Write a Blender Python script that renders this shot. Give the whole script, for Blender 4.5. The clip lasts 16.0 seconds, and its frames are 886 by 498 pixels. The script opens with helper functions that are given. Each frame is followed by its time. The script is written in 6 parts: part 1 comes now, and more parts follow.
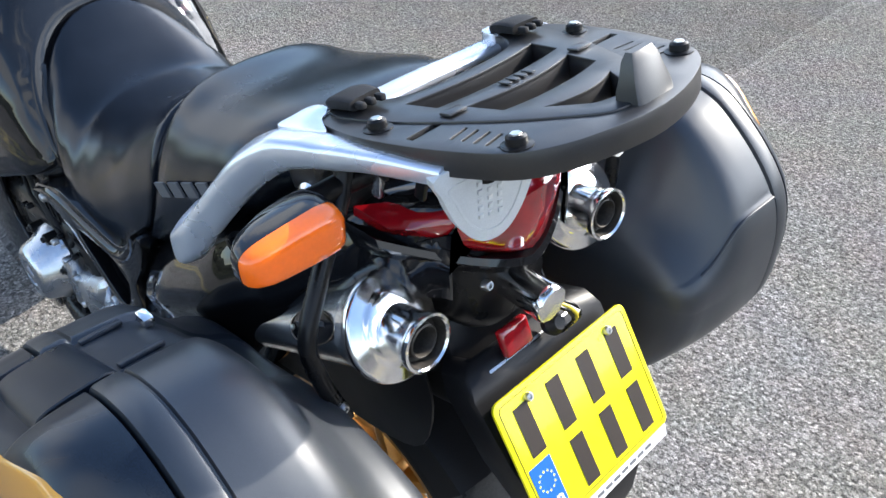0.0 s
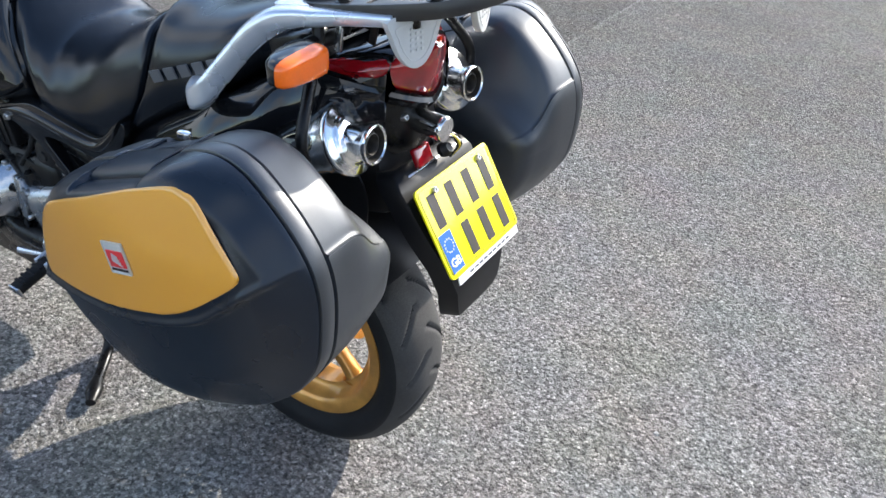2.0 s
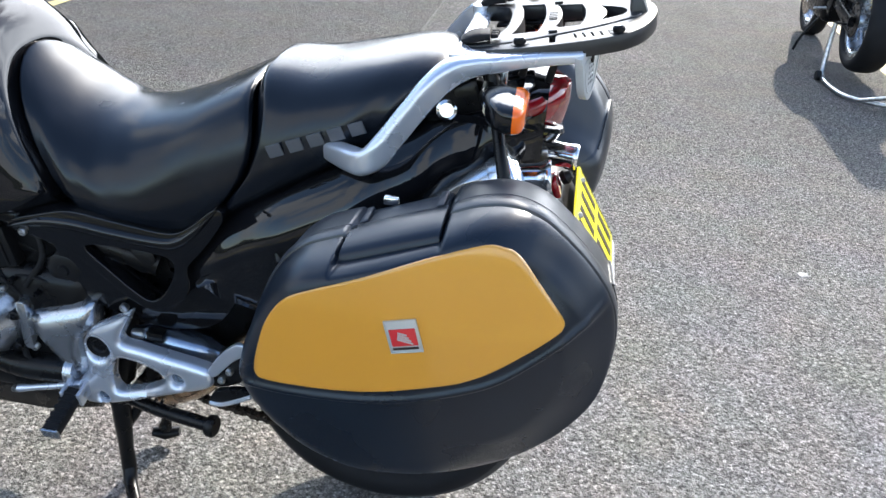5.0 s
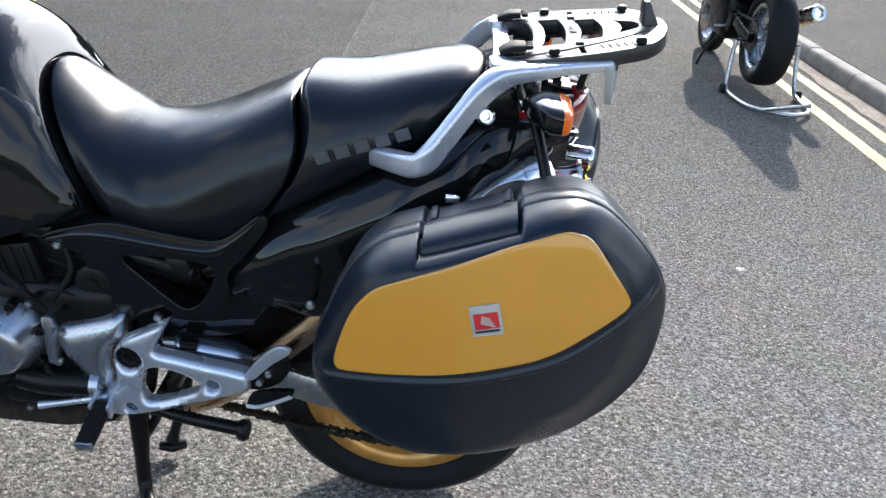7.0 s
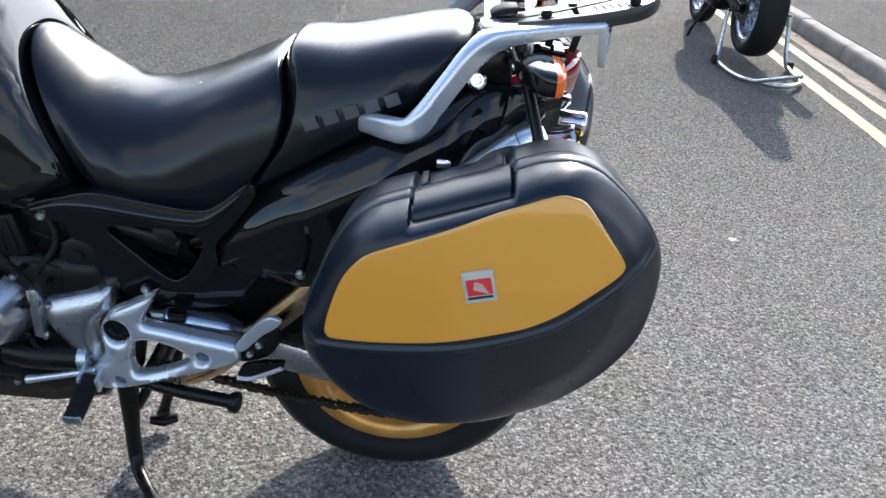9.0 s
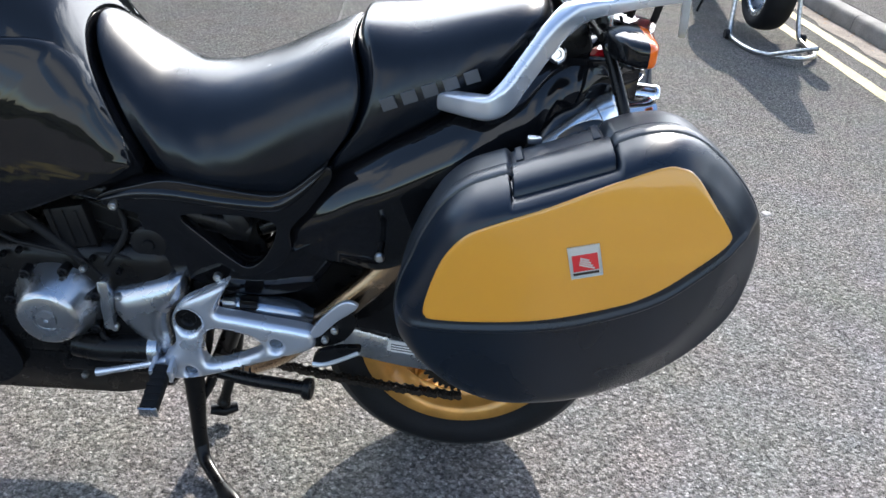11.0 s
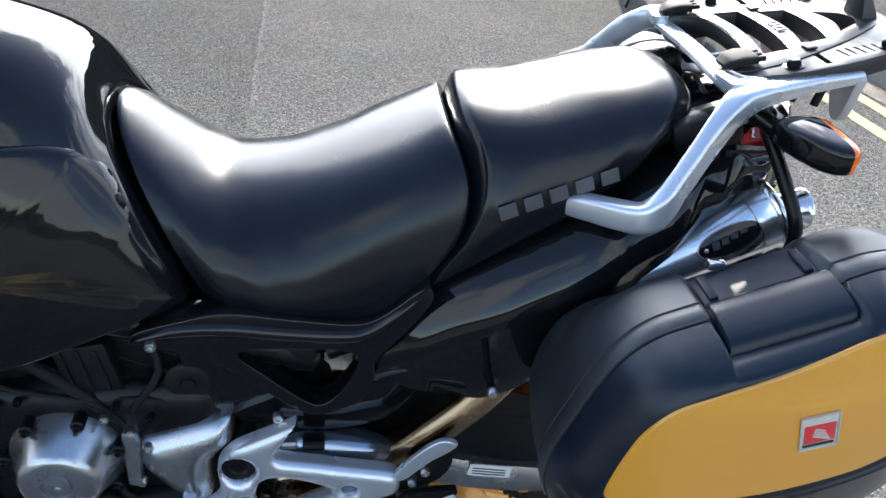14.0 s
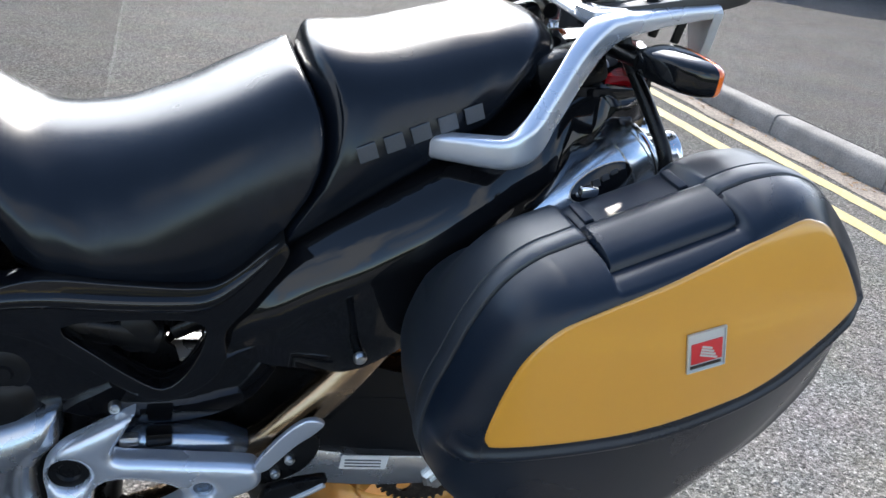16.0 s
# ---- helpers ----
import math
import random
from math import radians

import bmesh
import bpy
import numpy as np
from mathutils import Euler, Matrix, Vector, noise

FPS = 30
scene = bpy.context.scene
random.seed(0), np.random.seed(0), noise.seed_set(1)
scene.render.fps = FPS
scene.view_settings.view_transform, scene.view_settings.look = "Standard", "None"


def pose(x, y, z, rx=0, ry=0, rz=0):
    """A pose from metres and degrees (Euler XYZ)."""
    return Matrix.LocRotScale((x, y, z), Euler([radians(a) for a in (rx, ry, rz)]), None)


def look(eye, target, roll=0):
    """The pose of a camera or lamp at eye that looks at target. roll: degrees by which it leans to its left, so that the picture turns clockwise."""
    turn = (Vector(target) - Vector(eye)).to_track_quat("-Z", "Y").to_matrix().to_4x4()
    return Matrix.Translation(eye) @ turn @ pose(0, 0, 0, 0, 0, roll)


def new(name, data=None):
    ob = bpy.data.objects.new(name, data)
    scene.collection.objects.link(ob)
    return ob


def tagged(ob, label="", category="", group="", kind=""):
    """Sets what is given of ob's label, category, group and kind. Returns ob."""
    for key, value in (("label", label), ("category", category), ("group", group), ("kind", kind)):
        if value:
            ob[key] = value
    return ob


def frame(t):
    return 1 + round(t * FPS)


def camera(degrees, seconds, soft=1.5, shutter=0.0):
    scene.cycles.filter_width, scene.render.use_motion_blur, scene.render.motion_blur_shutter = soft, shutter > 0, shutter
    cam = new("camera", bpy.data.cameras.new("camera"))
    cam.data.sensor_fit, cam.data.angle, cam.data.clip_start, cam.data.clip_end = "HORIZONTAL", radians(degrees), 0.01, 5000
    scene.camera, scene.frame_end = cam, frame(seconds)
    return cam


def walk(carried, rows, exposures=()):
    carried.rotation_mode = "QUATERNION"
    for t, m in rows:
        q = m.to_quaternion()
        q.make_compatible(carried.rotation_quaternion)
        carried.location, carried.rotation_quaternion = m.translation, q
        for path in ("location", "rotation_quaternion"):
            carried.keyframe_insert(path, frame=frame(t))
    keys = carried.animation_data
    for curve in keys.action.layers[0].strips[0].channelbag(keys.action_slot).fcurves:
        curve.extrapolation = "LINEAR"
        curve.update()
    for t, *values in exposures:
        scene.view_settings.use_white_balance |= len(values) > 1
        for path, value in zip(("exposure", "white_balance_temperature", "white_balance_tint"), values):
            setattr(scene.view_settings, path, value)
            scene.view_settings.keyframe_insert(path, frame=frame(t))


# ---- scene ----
from mathutils.geometry import delaunay_2d_cdt

cam = camera(56.5, 16.0)
METRES, EYE, TILT, LEAN, TURN = 3.7, 1.35, -28.0, 0.0, 0.0
PATH = [
    (0, (0.704, -0.608, 1.399), (-0.455, 0.546, 0.248), -0.1),
    (0.5, (0.684, -0.786, 1.408), (-0.189, 0.645, 0.317), 2.9),
    (1, (0.716, -0.918, 1.414), (0.018, 0.616, 0.337), 3.9),
    (1.5, (0.844, -1.03, 1.414), (0.122, 0.499, 0.346), 4.8),
    (2, (0.935, -1.133, 1.411), (0.101, 0.337, 0.342), 5.2),
    (2.5, (0.881, -1.24, 1.402), (0.036, 0.241, 0.358), 4.2),
    (3, (0.797, -1.384, 1.397), (0.059, 0.176, 0.386), 3.9),
    (3.5, (0.694, -1.427, 1.392), (0.067, 0.202, 0.415), 5.1),
    (3.9, (0.547, -1.374, 1.353), (-0.001, 0.295, 0.398), 4.8),
    (4, (0.489, -1.351, 1.347), (-0.022, 0.334, 0.398), 4.6),
    (4.2, (0.434, -1.348, 1.358), (-0.031, 0.351, 0.411), 4.2),
    (6.3, (0.07, -1.52, 1.346), (0.118, 0.272, 0.459), 5.8),
    (6.5, (0.064, -1.519, 1.344), (0.094, 0.275, 0.462), 5.6),
    (7, (0.048, -1.531, 1.35), (0.044, 0.269, 0.477), 5.6),
    (7.5, (0.043, -1.531, 1.351), (0.018, 0.269, 0.481), 5.3),
    (8, (0.046, -1.529, 1.346), (0.039, 0.267, 0.464), 5.4),
    (8.2, (0.049, -1.526, 1.34), (0.055, 0.264, 0.449), 5.6),
    (10.3, (0.048, -1.49, 1.294), (0.078, 0.278, 0.359), 5.4),
    (10.5, (0.027, -1.483, 1.286), (0.045, 0.286, 0.353), 5.3),
    (11, (-0.093, -1.512, 1.299), (-0.058, 0.247, 0.348), 4.0),
    (11.5, (-0.174, -1.483, 1.301), (-0.003, 0.255, 0.328), 5.8),
    (12, (-0.195, -1.39, 1.312), (0.042, 0.345, 0.344), 6.8),
    (12.5, (-0.214, -1.314, 1.32), (-0.007, 0.422, 0.348), 6.6),
    (13, (-0.306, -1.239, 1.318), (-0.111, 0.487, 0.327), 6.4),
    (13.5, (-0.396, -1.187, 1.327), (-0.159, 0.532, 0.332), 5.6),
    (14, (-0.417, -1.174, 1.342), (-0.119, 0.548, 0.369), 5.7),
    (14.5, (-0.438, -1.181, 1.362), (-0.097, 0.561, 0.442), 6.1),
    (15, (-0.405, -1.177, 1.322), (0.014, 0.559, 0.421), 5.4),
    (15.5, (-0.408, -1.147, 1.267), (0.144, 0.553, 0.372), 6.4),
    (16, (-0.38, -1.158, 1.181), (0.211, 0.565, 0.356), 7.2),
]
walk(cam, [(t, look(eye, target, roll)) for t, eye, target, roll in PATH],
     [(0, 1.83), (0.5, 1.74), (1.0, 1.6), (1.5, 1.53), (2.0, 1.6), (3.0, 1.76), (3.5, 1.76), (4.0, 1.83), (6.5, 1.39), (8.0, 1.42), (10.5, 1.48), (12.0, 1.58), (14.0, 1.6), (14.5, 1.5), (15.0, 1.44), (16.0, 1.48)])

# ---- world and light ----
TO_SUN = Vector((0.45, 1.85, 1.0)).normalized()
world = bpy.data.worlds.new("sky")
scene.world = world
world.use_nodes = True
sky = world.node_tree.nodes.new("ShaderNodeTexSky")
sky.sky_type, sky.sun_disc = "NISHITA", False
sky.sun_elevation = math.asin(TO_SUN.z)
sky.sun_rotation = math.atan2(TO_SUN.x, TO_SUN.y)
sky.air_density, sky.dust_density, sky.ozone_density = 1.0, 1.0, 2.2
back = world.node_tree.nodes["Background"]
# fair-weather clouds all over the sky
wn, wl = world.node_tree.nodes, world.node_tree.links
puffs = wn.new("ShaderNodeTexNoise")
puffs.inputs["Scale"].default_value, puffs.inputs["Detail"].default_value, puffs.inputs["Roughness"].default_value = 2.6, 7.0, 0.58
wl.new(wn.new("ShaderNodeTexCoord").outputs["Generated"], puffs.inputs["Vector"])
def world_math(op, a, b=0.0):
    n = wn.new("ShaderNodeMath")
    n.operation = op
    for k, v in enumerate((a, b)):
        if isinstance(v, float):
            n.inputs[k].default_value = v
        else:
            wl.new(v, n.inputs[k])
    return n.outputs[0]


def world_range(value, a, b, c, d):
    n = wn.new("ShaderNodeMapRange")
    n.interpolation_type = "SMOOTHSTEP"
    for key, v in zip(("From Min", "From Max", "To Min", "To Max"), (a, b, c, d)):
        n.inputs[key].default_value = v
    wl.new(value, n.inputs["Value"])
    return n.outputs[0]


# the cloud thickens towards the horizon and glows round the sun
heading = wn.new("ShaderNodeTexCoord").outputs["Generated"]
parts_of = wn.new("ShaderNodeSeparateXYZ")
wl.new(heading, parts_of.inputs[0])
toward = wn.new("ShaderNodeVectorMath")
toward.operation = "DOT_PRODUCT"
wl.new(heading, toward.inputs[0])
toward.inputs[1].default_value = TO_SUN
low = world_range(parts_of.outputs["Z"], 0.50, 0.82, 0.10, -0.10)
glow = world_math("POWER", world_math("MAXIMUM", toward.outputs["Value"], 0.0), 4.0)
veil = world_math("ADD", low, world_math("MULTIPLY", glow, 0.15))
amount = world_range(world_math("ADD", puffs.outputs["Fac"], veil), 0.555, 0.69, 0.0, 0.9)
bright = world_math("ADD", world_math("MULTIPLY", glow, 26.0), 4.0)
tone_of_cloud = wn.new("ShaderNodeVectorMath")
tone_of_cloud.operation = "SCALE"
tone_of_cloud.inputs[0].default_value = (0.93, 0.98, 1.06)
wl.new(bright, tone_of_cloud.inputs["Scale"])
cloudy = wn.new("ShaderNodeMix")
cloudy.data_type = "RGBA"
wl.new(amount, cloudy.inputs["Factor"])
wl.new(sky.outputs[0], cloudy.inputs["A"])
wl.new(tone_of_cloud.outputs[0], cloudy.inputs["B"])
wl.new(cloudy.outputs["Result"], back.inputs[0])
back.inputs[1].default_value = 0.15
sun = new("sun", bpy.data.lights.new("sun", "SUN"))
sun.data.energy, sun.data.angle, sun.data.color = 2.9, radians(0.55), (1.0, 0.93, 0.83)
sun.matrix_world = look(TO_SUN * 30, (0, 0, 0))


# ---- materials ----
def material(name, color, rough=0.5, metal=0.0, grain=0.0, grain_scale=300.0, stain=0.0, stain_scale=8.0,
             bump=0.0, coat=0.0, rough_var=0.0, spec=0.5, transmission=0.0, ior=1.5):
    """A principled material with fine grain and broad stains in colour, roughness and relief."""
    m = bpy.data.materials.new(name)
    m.use_nodes = True
    nt = m.node_tree
    p = nt.nodes["Principled BSDF"]
    p.inputs["Roughness"].default_value = rough
    p.inputs["Metallic"].default_value = metal
    p.inputs["Coat Weight"].default_value = coat
    p.inputs["Coat Roughness"].default_value = 0.04
    p.inputs["Specular IOR Level"].default_value = spec
    p.inputs["Transmission Weight"].default_value = transmission
    p.inputs["IOR"].default_value = ior
    co = nt.nodes.new("ShaderNodeTexCoord").outputs["Object"]

    def noise_at(scale, detail):
        n = nt.nodes.new("ShaderNodeTexNoise")
        n.inputs["Scale"].default_value, n.inputs["Detail"].default_value = scale, detail
        nt.links.new(co, n.inputs["Vector"])
        return n.outputs["Fac"]

    fine, broad = noise_at(grain_scale, 3.0), noise_at(stain_scale, 5.0)

    def scaled(fac, amount):
        r = nt.nodes.new("ShaderNodeMapRange")
        r.inputs["From Min"].default_value, r.inputs["From Max"].default_value = 0.3, 0.7
        r.inputs["To Min"].default_value, r.inputs["To Max"].default_value = 1 - amount, 1 + amount
        nt.links.new(fac, r.inputs["Value"])
        return r.outputs[0]

    mul = nt.nodes.new("ShaderNodeMath")
    mul.operation = "MULTIPLY"
    nt.links.new(scaled(fine, grain), mul.inputs[0])
    nt.links.new(scaled(broad, stain), mul.inputs[1])
    tint = nt.nodes.new("ShaderNodeVectorMath")
    tint.operation = "SCALE"
    tint.inputs[0].default_value = color
    nt.links.new(mul.outputs[0], tint.inputs["Scale"])
    nt.links.new(tint.outputs[0], p.inputs["Base Color"])
    if rough_var:
        r = nt.nodes.new("ShaderNodeMath")
        r.operation = "MULTIPLY"
        r.inputs[1].default_value = rough
        nt.links.new(scaled(broad, rough_var), r.inputs[0])
        nt.links.new(r.outputs[0], p.inputs["Roughness"])
    if bump:
        b = nt.nodes.new("ShaderNodeBump")
        b.inputs["Strength"].default_value, b.inputs["Distance"].default_value = 0.6, bump
        nt.links.new(fine, b.inputs["Height"])
        nt.links.new(b.outputs[0], p.inputs["Normal"])
    return m


GLOSS_BLACK = material("gloss_black_paint", (0.0055, 0.0057, 0.0068), 0.045, stain=0.3, stain_scale=3, rough_var=0.3, spec=0.44)
BLACK_METAL = material("black_painted_metal", (0.0055, 0.0055, 0.006), 0.30, stain=0.35, stain_scale=20, rough_var=0.4, grain=0.15, grain_scale=120, spec=0.23)
SATIN_BLACK = material("satin_black_plastic", (0.008, 0.008, 0.009), 0.42, spec=0.24, grain=0.25, grain_scale=900, bump=0.00004, stain=0.2, rough_var=0.15)
RACK_BLACK = material("rack_plastic", (0.014, 0.014, 0.015), 0.36, spec=0.6, grain=0.3, grain_scale=1100, bump=0.00006, stain=0.2, rough_var=0.12)
CASE_SHELL = material("case_shell_plastic", (0.019, 0.0230, 0.029), 0.37, spec=0.7, grain=0.2, grain_scale=1500, bump=0.00005, stain=0.15, rough_var=0.15)
CASE_LID = material("case_lid_plastic", (0.0058, 0.0105, 0.0190), 0.29, spec=0.38, grain=0.2, grain_scale=1500, bump=0.00003, stain=0.15, rough_var=0.15)
PAD_BLACK = material("grained_black_pad", (0.010, 0.015, 0.024), 0.45, spec=0.4, grain=0.3, grain_scale=900, bump=0.00008)
SEAT_VINYL = material("seat_vinyl", (0.0058, 0.0078, 0.0118), 0.235, spec=0.35, grain=0.25, grain_scale=1300, bump=0.00003, stain=0.25, stain_scale=12, rough_var=0.2)
GOLD_PANEL = material("bronze_gold_paint", (0.68, 0.305, 0.028), 0.30, grain=0.06, grain_scale=2500, stain=0.05, stain_scale=3, coat=1.0)
GOLD_WHEEL = material("gold_wheel_paint", (0.58, 0.28, 0.06), 0.30, metal=0.5, grain=0.08, grain_scale=900, stain=0.2, stain_scale=20, coat=0.5)
SILVER = material("silver_painted_aluminium", (0.64, 0.675, 0.74), 0.28, metal=0.72, grain=0.06, grain_scale=1500, stain=0.03, stain_scale=6, bump=0.00003, rough_var=0.08)
PALE_GREY = material("pale_grey_casting", (0.47, 0.48, 0.48), 0.45, grain=0.06, grain_scale=800, stain=0.1, stain_scale=20, bump=0.00005)
CAST_ALU = material("cast_aluminium", (0.50, 0.52, 0.55), 0.27, metal=0.95, grain=0.10, grain_scale=900, stain=0.12, stain_scale=18, bump=0.00005, rough_var=0.15)
CHROME = material("polished_chrome", (0.80, 0.80, 0.80), 0.15, metal=1.0, stain=0.06, stain_scale=25, rough_var=0.5)
CONE = material("brushed_bright_steel", (0.82, 0.86, 0.90), 0.21, metal=0.95, grain=0.05, grain_scale=900, stain=0.08, stain_scale=14, rough_var=0.2)
BLUED = material("satin_blue_grey_metal", (0.32, 0.37, 0.44), 0.24, metal=0.9, grain=0.1, grain_scale=900, stain=0.15)
PIPE = material("browned_exhaust_steel", (0.44, 0.31, 0.20), 0.22, metal=1.0, grain=0.1, grain_scale=200, stain=0.3, stain_scale=10, rough_var=0.4)
STEEL = material("heat_tinted_steel", (0.46, 0.40, 0.33), 0.25, metal=1.0, grain=0.1, grain_scale=200, stain=0.35, stain_scale=14, rough_var=0.4)
ZINC = material("zinc_bolt", (0.55, 0.55, 0.54), 0.32, metal=1.0, grain=0.1, stain=0.3, stain_scale=60)
SOOT = material("sooty_bore", (0.03, 0.026, 0.022), 0.55, metal=0.4, grain=0.3, stain=0.4, stain_scale=60)
RUBBER = material("tyre_rubber", (0.010, 0.010, 0.011), 0.66, spec=0.22, grain=0.25, grain_scale=500, stain=0.3, stain_scale=9, bump=0.0003)
TREAD = material("dusty_tread_rubber", (0.034, 0.033, 0.032), 0.8, grain=0.25, grain_scale=400, stain=0.3, stain_scale=9, bump=0.0003)
ORANGE = material("amber_lens", (0.88, 0.14, 0.004), 0.14, grain=0.03, grain_scale=250, stain=0.1, coat=0.6)
RED_LENS = material("red_lens", (0.24, 0.004, 0.008), 0.08, stain=0.3, stain_scale=25, coat=1.0)
PLATE_YELLOW = material("reflective_yellow", (0.88, 0.80, 0.004), 0.35, grain=0.03, grain_scale=900, stain=0.03, coat=0.3)
PLATE_BLUE = material("plate_blue", (0.008, 0.10, 0.62), 0.35, stain=0.05)
PLATE_WHITE = material("plate_white", (0.80, 0.79, 0.78), 0.4, stain=0.05)
PLATE_BLACK = material("plate_black", (0.022, 0.014, 0.010), 0.45, stain=0.1)
MARK_GREY = material("grey_print", (0.095, 0.098, 0.105), 0.45, grain=0.1, grain_scale=600)
BADGE_SILVER = material("badge_silver", (0.62, 0.64, 0.63), 0.3, metal=0.5, grain=0.1, grain_scale=900)
BADGE_RED = material("badge_red", (0.62, 0.03, 0.035), 0.3, stain=0.1)
CHAIN_MAT = material("oiled_chain", (0.05, 0.042, 0.035), 0.4, metal=0.7, grain=0.3, grain_scale=300, stain=0.4, stain_scale=60)
WIRE_YELLOW = material("yellow_wire", (0.6, 0.45, 0.03), 0.5)


def asphalt(name, dark, light, scale=150.0, far_shade_joint=False):
    """Worn asphalt: stones of several sizes and greys in a darker binder, with broad wear."""
    m = bpy.data.materials.new(name)
    m.use_nodes = True
    nt = m.node_tree
    p = nt.nodes["Principled BSDF"]
    p.inputs["Roughness"].default_value = 0.88
    p.inputs["Specular IOR Level"].default_value = 0.12
    co = nt.nodes.new("ShaderNodeTexCoord").outputs["Object"]

    def rough_noise(s, detail, rough):
        n = nt.nodes.new("ShaderNodeTexNoise")
        n.inputs["Scale"].default_value, n.inputs["Detail"].default_value, n.inputs["Roughness"].default_value = s, detail, rough
        nt.links.new(co, n.inputs["Vector"])
        return n

    def stretch(value, a, b, c, d):
        r = nt.nodes.new("ShaderNodeMapRange")
        for key, v in zip(("From Min", "From Max", "To Min", "To Max"), (a, b, c, d)):
            r.inputs[key].default_value = v
        nt.links.new(value, r.inputs["Value"])
        return r.outputs[0]

    def join(op, a, b):
        n = nt.nodes.new("ShaderNodeMath")
        n.operation = op
        for i, v in enumerate((a, b)):
            if isinstance(v, float):
                n.inputs[i].default_value = v
            else:
                nt.links.new(v, n.inputs[i])
        return n.outputs[0]

    warp = nt.nodes.new("ShaderNodeVectorMath")
    warp.operation = "MULTIPLY_ADD"
    nt.links.new(rough_noise(110.0, 3.0, 0.6).outputs["Color"], warp.inputs[0])
    warp.inputs[1].default_value = (0.014, 0.014, 0.014)
    nt.links.new(co, warp.inputs[2])

    def stones(s):
        v = nt.nodes.new("ShaderNodeTexVoronoi")
        v.inputs["Scale"].default_value = s
        nt.links.new(warp.outputs[0], v.inputs["Vector"])
        sep = nt.nodes.new("ShaderNodeSeparateColor")
        nt.links.new(v.outputs["Color"], sep.inputs[0])
        return v.outputs["Distance"], sep.outputs[0], sep.outputs[1]

    far, tone_a, lift_a = stones(scale)
    far_b, tone_b, lift_b = stones(scale * 1.9)
    grit = rough_noise(scale * 2.2, 4.0, 0.7).outputs["Fac"]
    wear = rough_noise(1.3, 6.0, 0.55).outputs["Fac"]
    patch = rough_noise(3.4, 4.0, 0.6).outputs["Color"]
    pits = stretch(rough_noise(scale * 0.62, 3.0, 0.65).outputs["Fac"], 0.40, 0.47, 0.0, 1.0)
    tone = join("ADD", join("MULTIPLY", tone_a, 0.62), join("MULTIPLY", stretch(grit, 0.3, 0.7, 0.0, 1.0), 0.38))
    ramp = nt.nodes.new("ShaderNodeValToRGB")
    ramp.color_ramp.elements[0].position, ramp.color_ramp.elements[0].color = 0.15, (*dark, 1)
    ramp.color_ramp.elements[1].position, ramp.color_ramp.elements[1].color = 0.62, (*[0.45 * a + 0.55 * b for a, b in zip(dark, light)], 1)
    top = ramp.color_ramp.elements.new(0.93)
    top.color = (*[min(0.85, 1.22 * v) for v in light], 1)
    nt.links.new(tone, ramp.inputs[0])
    shade = join("MULTIPLY", stretch(far, 0.25, 0.75, 1.04, 0.74), stretch(wear, 0.3, 0.7, 0.90, 1.10))
    shade = join("MULTIPLY", shade, stretch(pits, 0.0, 1.0, 0.58, 1.0))
    shade = join("MULTIPLY", shade, stretch(tone_b, 0.94, 0.97, 1.0, 1.7))
    if far_shade_joint:
        # the far road's shading is put into the colour: darker with distance, softly ragged
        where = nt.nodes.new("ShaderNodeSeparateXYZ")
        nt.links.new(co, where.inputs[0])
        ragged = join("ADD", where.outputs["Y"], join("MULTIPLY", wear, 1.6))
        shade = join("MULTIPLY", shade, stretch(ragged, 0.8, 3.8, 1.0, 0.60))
        # past the straight joint the asphalt itself has a darker tone
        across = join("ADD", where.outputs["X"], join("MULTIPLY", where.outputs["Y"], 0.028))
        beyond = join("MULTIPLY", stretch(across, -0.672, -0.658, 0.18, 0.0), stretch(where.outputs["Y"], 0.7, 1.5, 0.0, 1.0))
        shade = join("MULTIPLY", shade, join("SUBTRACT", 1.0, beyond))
    tint = nt.nodes.new("ShaderNodeVectorMath")
    tint.operation = "SCALE"
    nt.links.new(ramp.outputs[0], tint.inputs[0])
    nt.links.new(shade, tint.inputs["Scale"])
    # patches drift between a warm and a bluish grey
    warm = nt.nodes.new("ShaderNodeVectorMath")
    warm.operation = "MULTIPLY_ADD"
    nt.links.new(patch, warm.inputs[0])
    warm.inputs[1].default_value = (0.30, 0.10, -0.30)
    warm.inputs[2].default_value = (0.85, 0.95, 1.15)
    hue = nt.nodes.new("ShaderNodeVectorMath")
    hue.operation = "MULTIPLY"
    nt.links.new(tint.outputs[0], hue.inputs[0])
    nt.links.new(warm.outputs[0], hue.inputs[1])
    nt.links.new(hue.outputs[0], p.inputs["Base Color"])
    height = join("ADD", join("MULTIPLY", stretch(far, 0.1, 0.8, 1.0, 0.0), lift_a), join("ADD", join("MULTIPLY", grit, 0.6), join("MULTIPLY", pits, 0.9)))
    b = nt.nodes.new("ShaderNodeBump")
    b.inputs["Strength"].default_value, b.inputs["Distance"].default_value = 1.0, 0.0062
    nt.links.new(height, b.inputs["Height"])
    nt.links.new(b.outputs[0], p.inputs["Normal"])
    return m


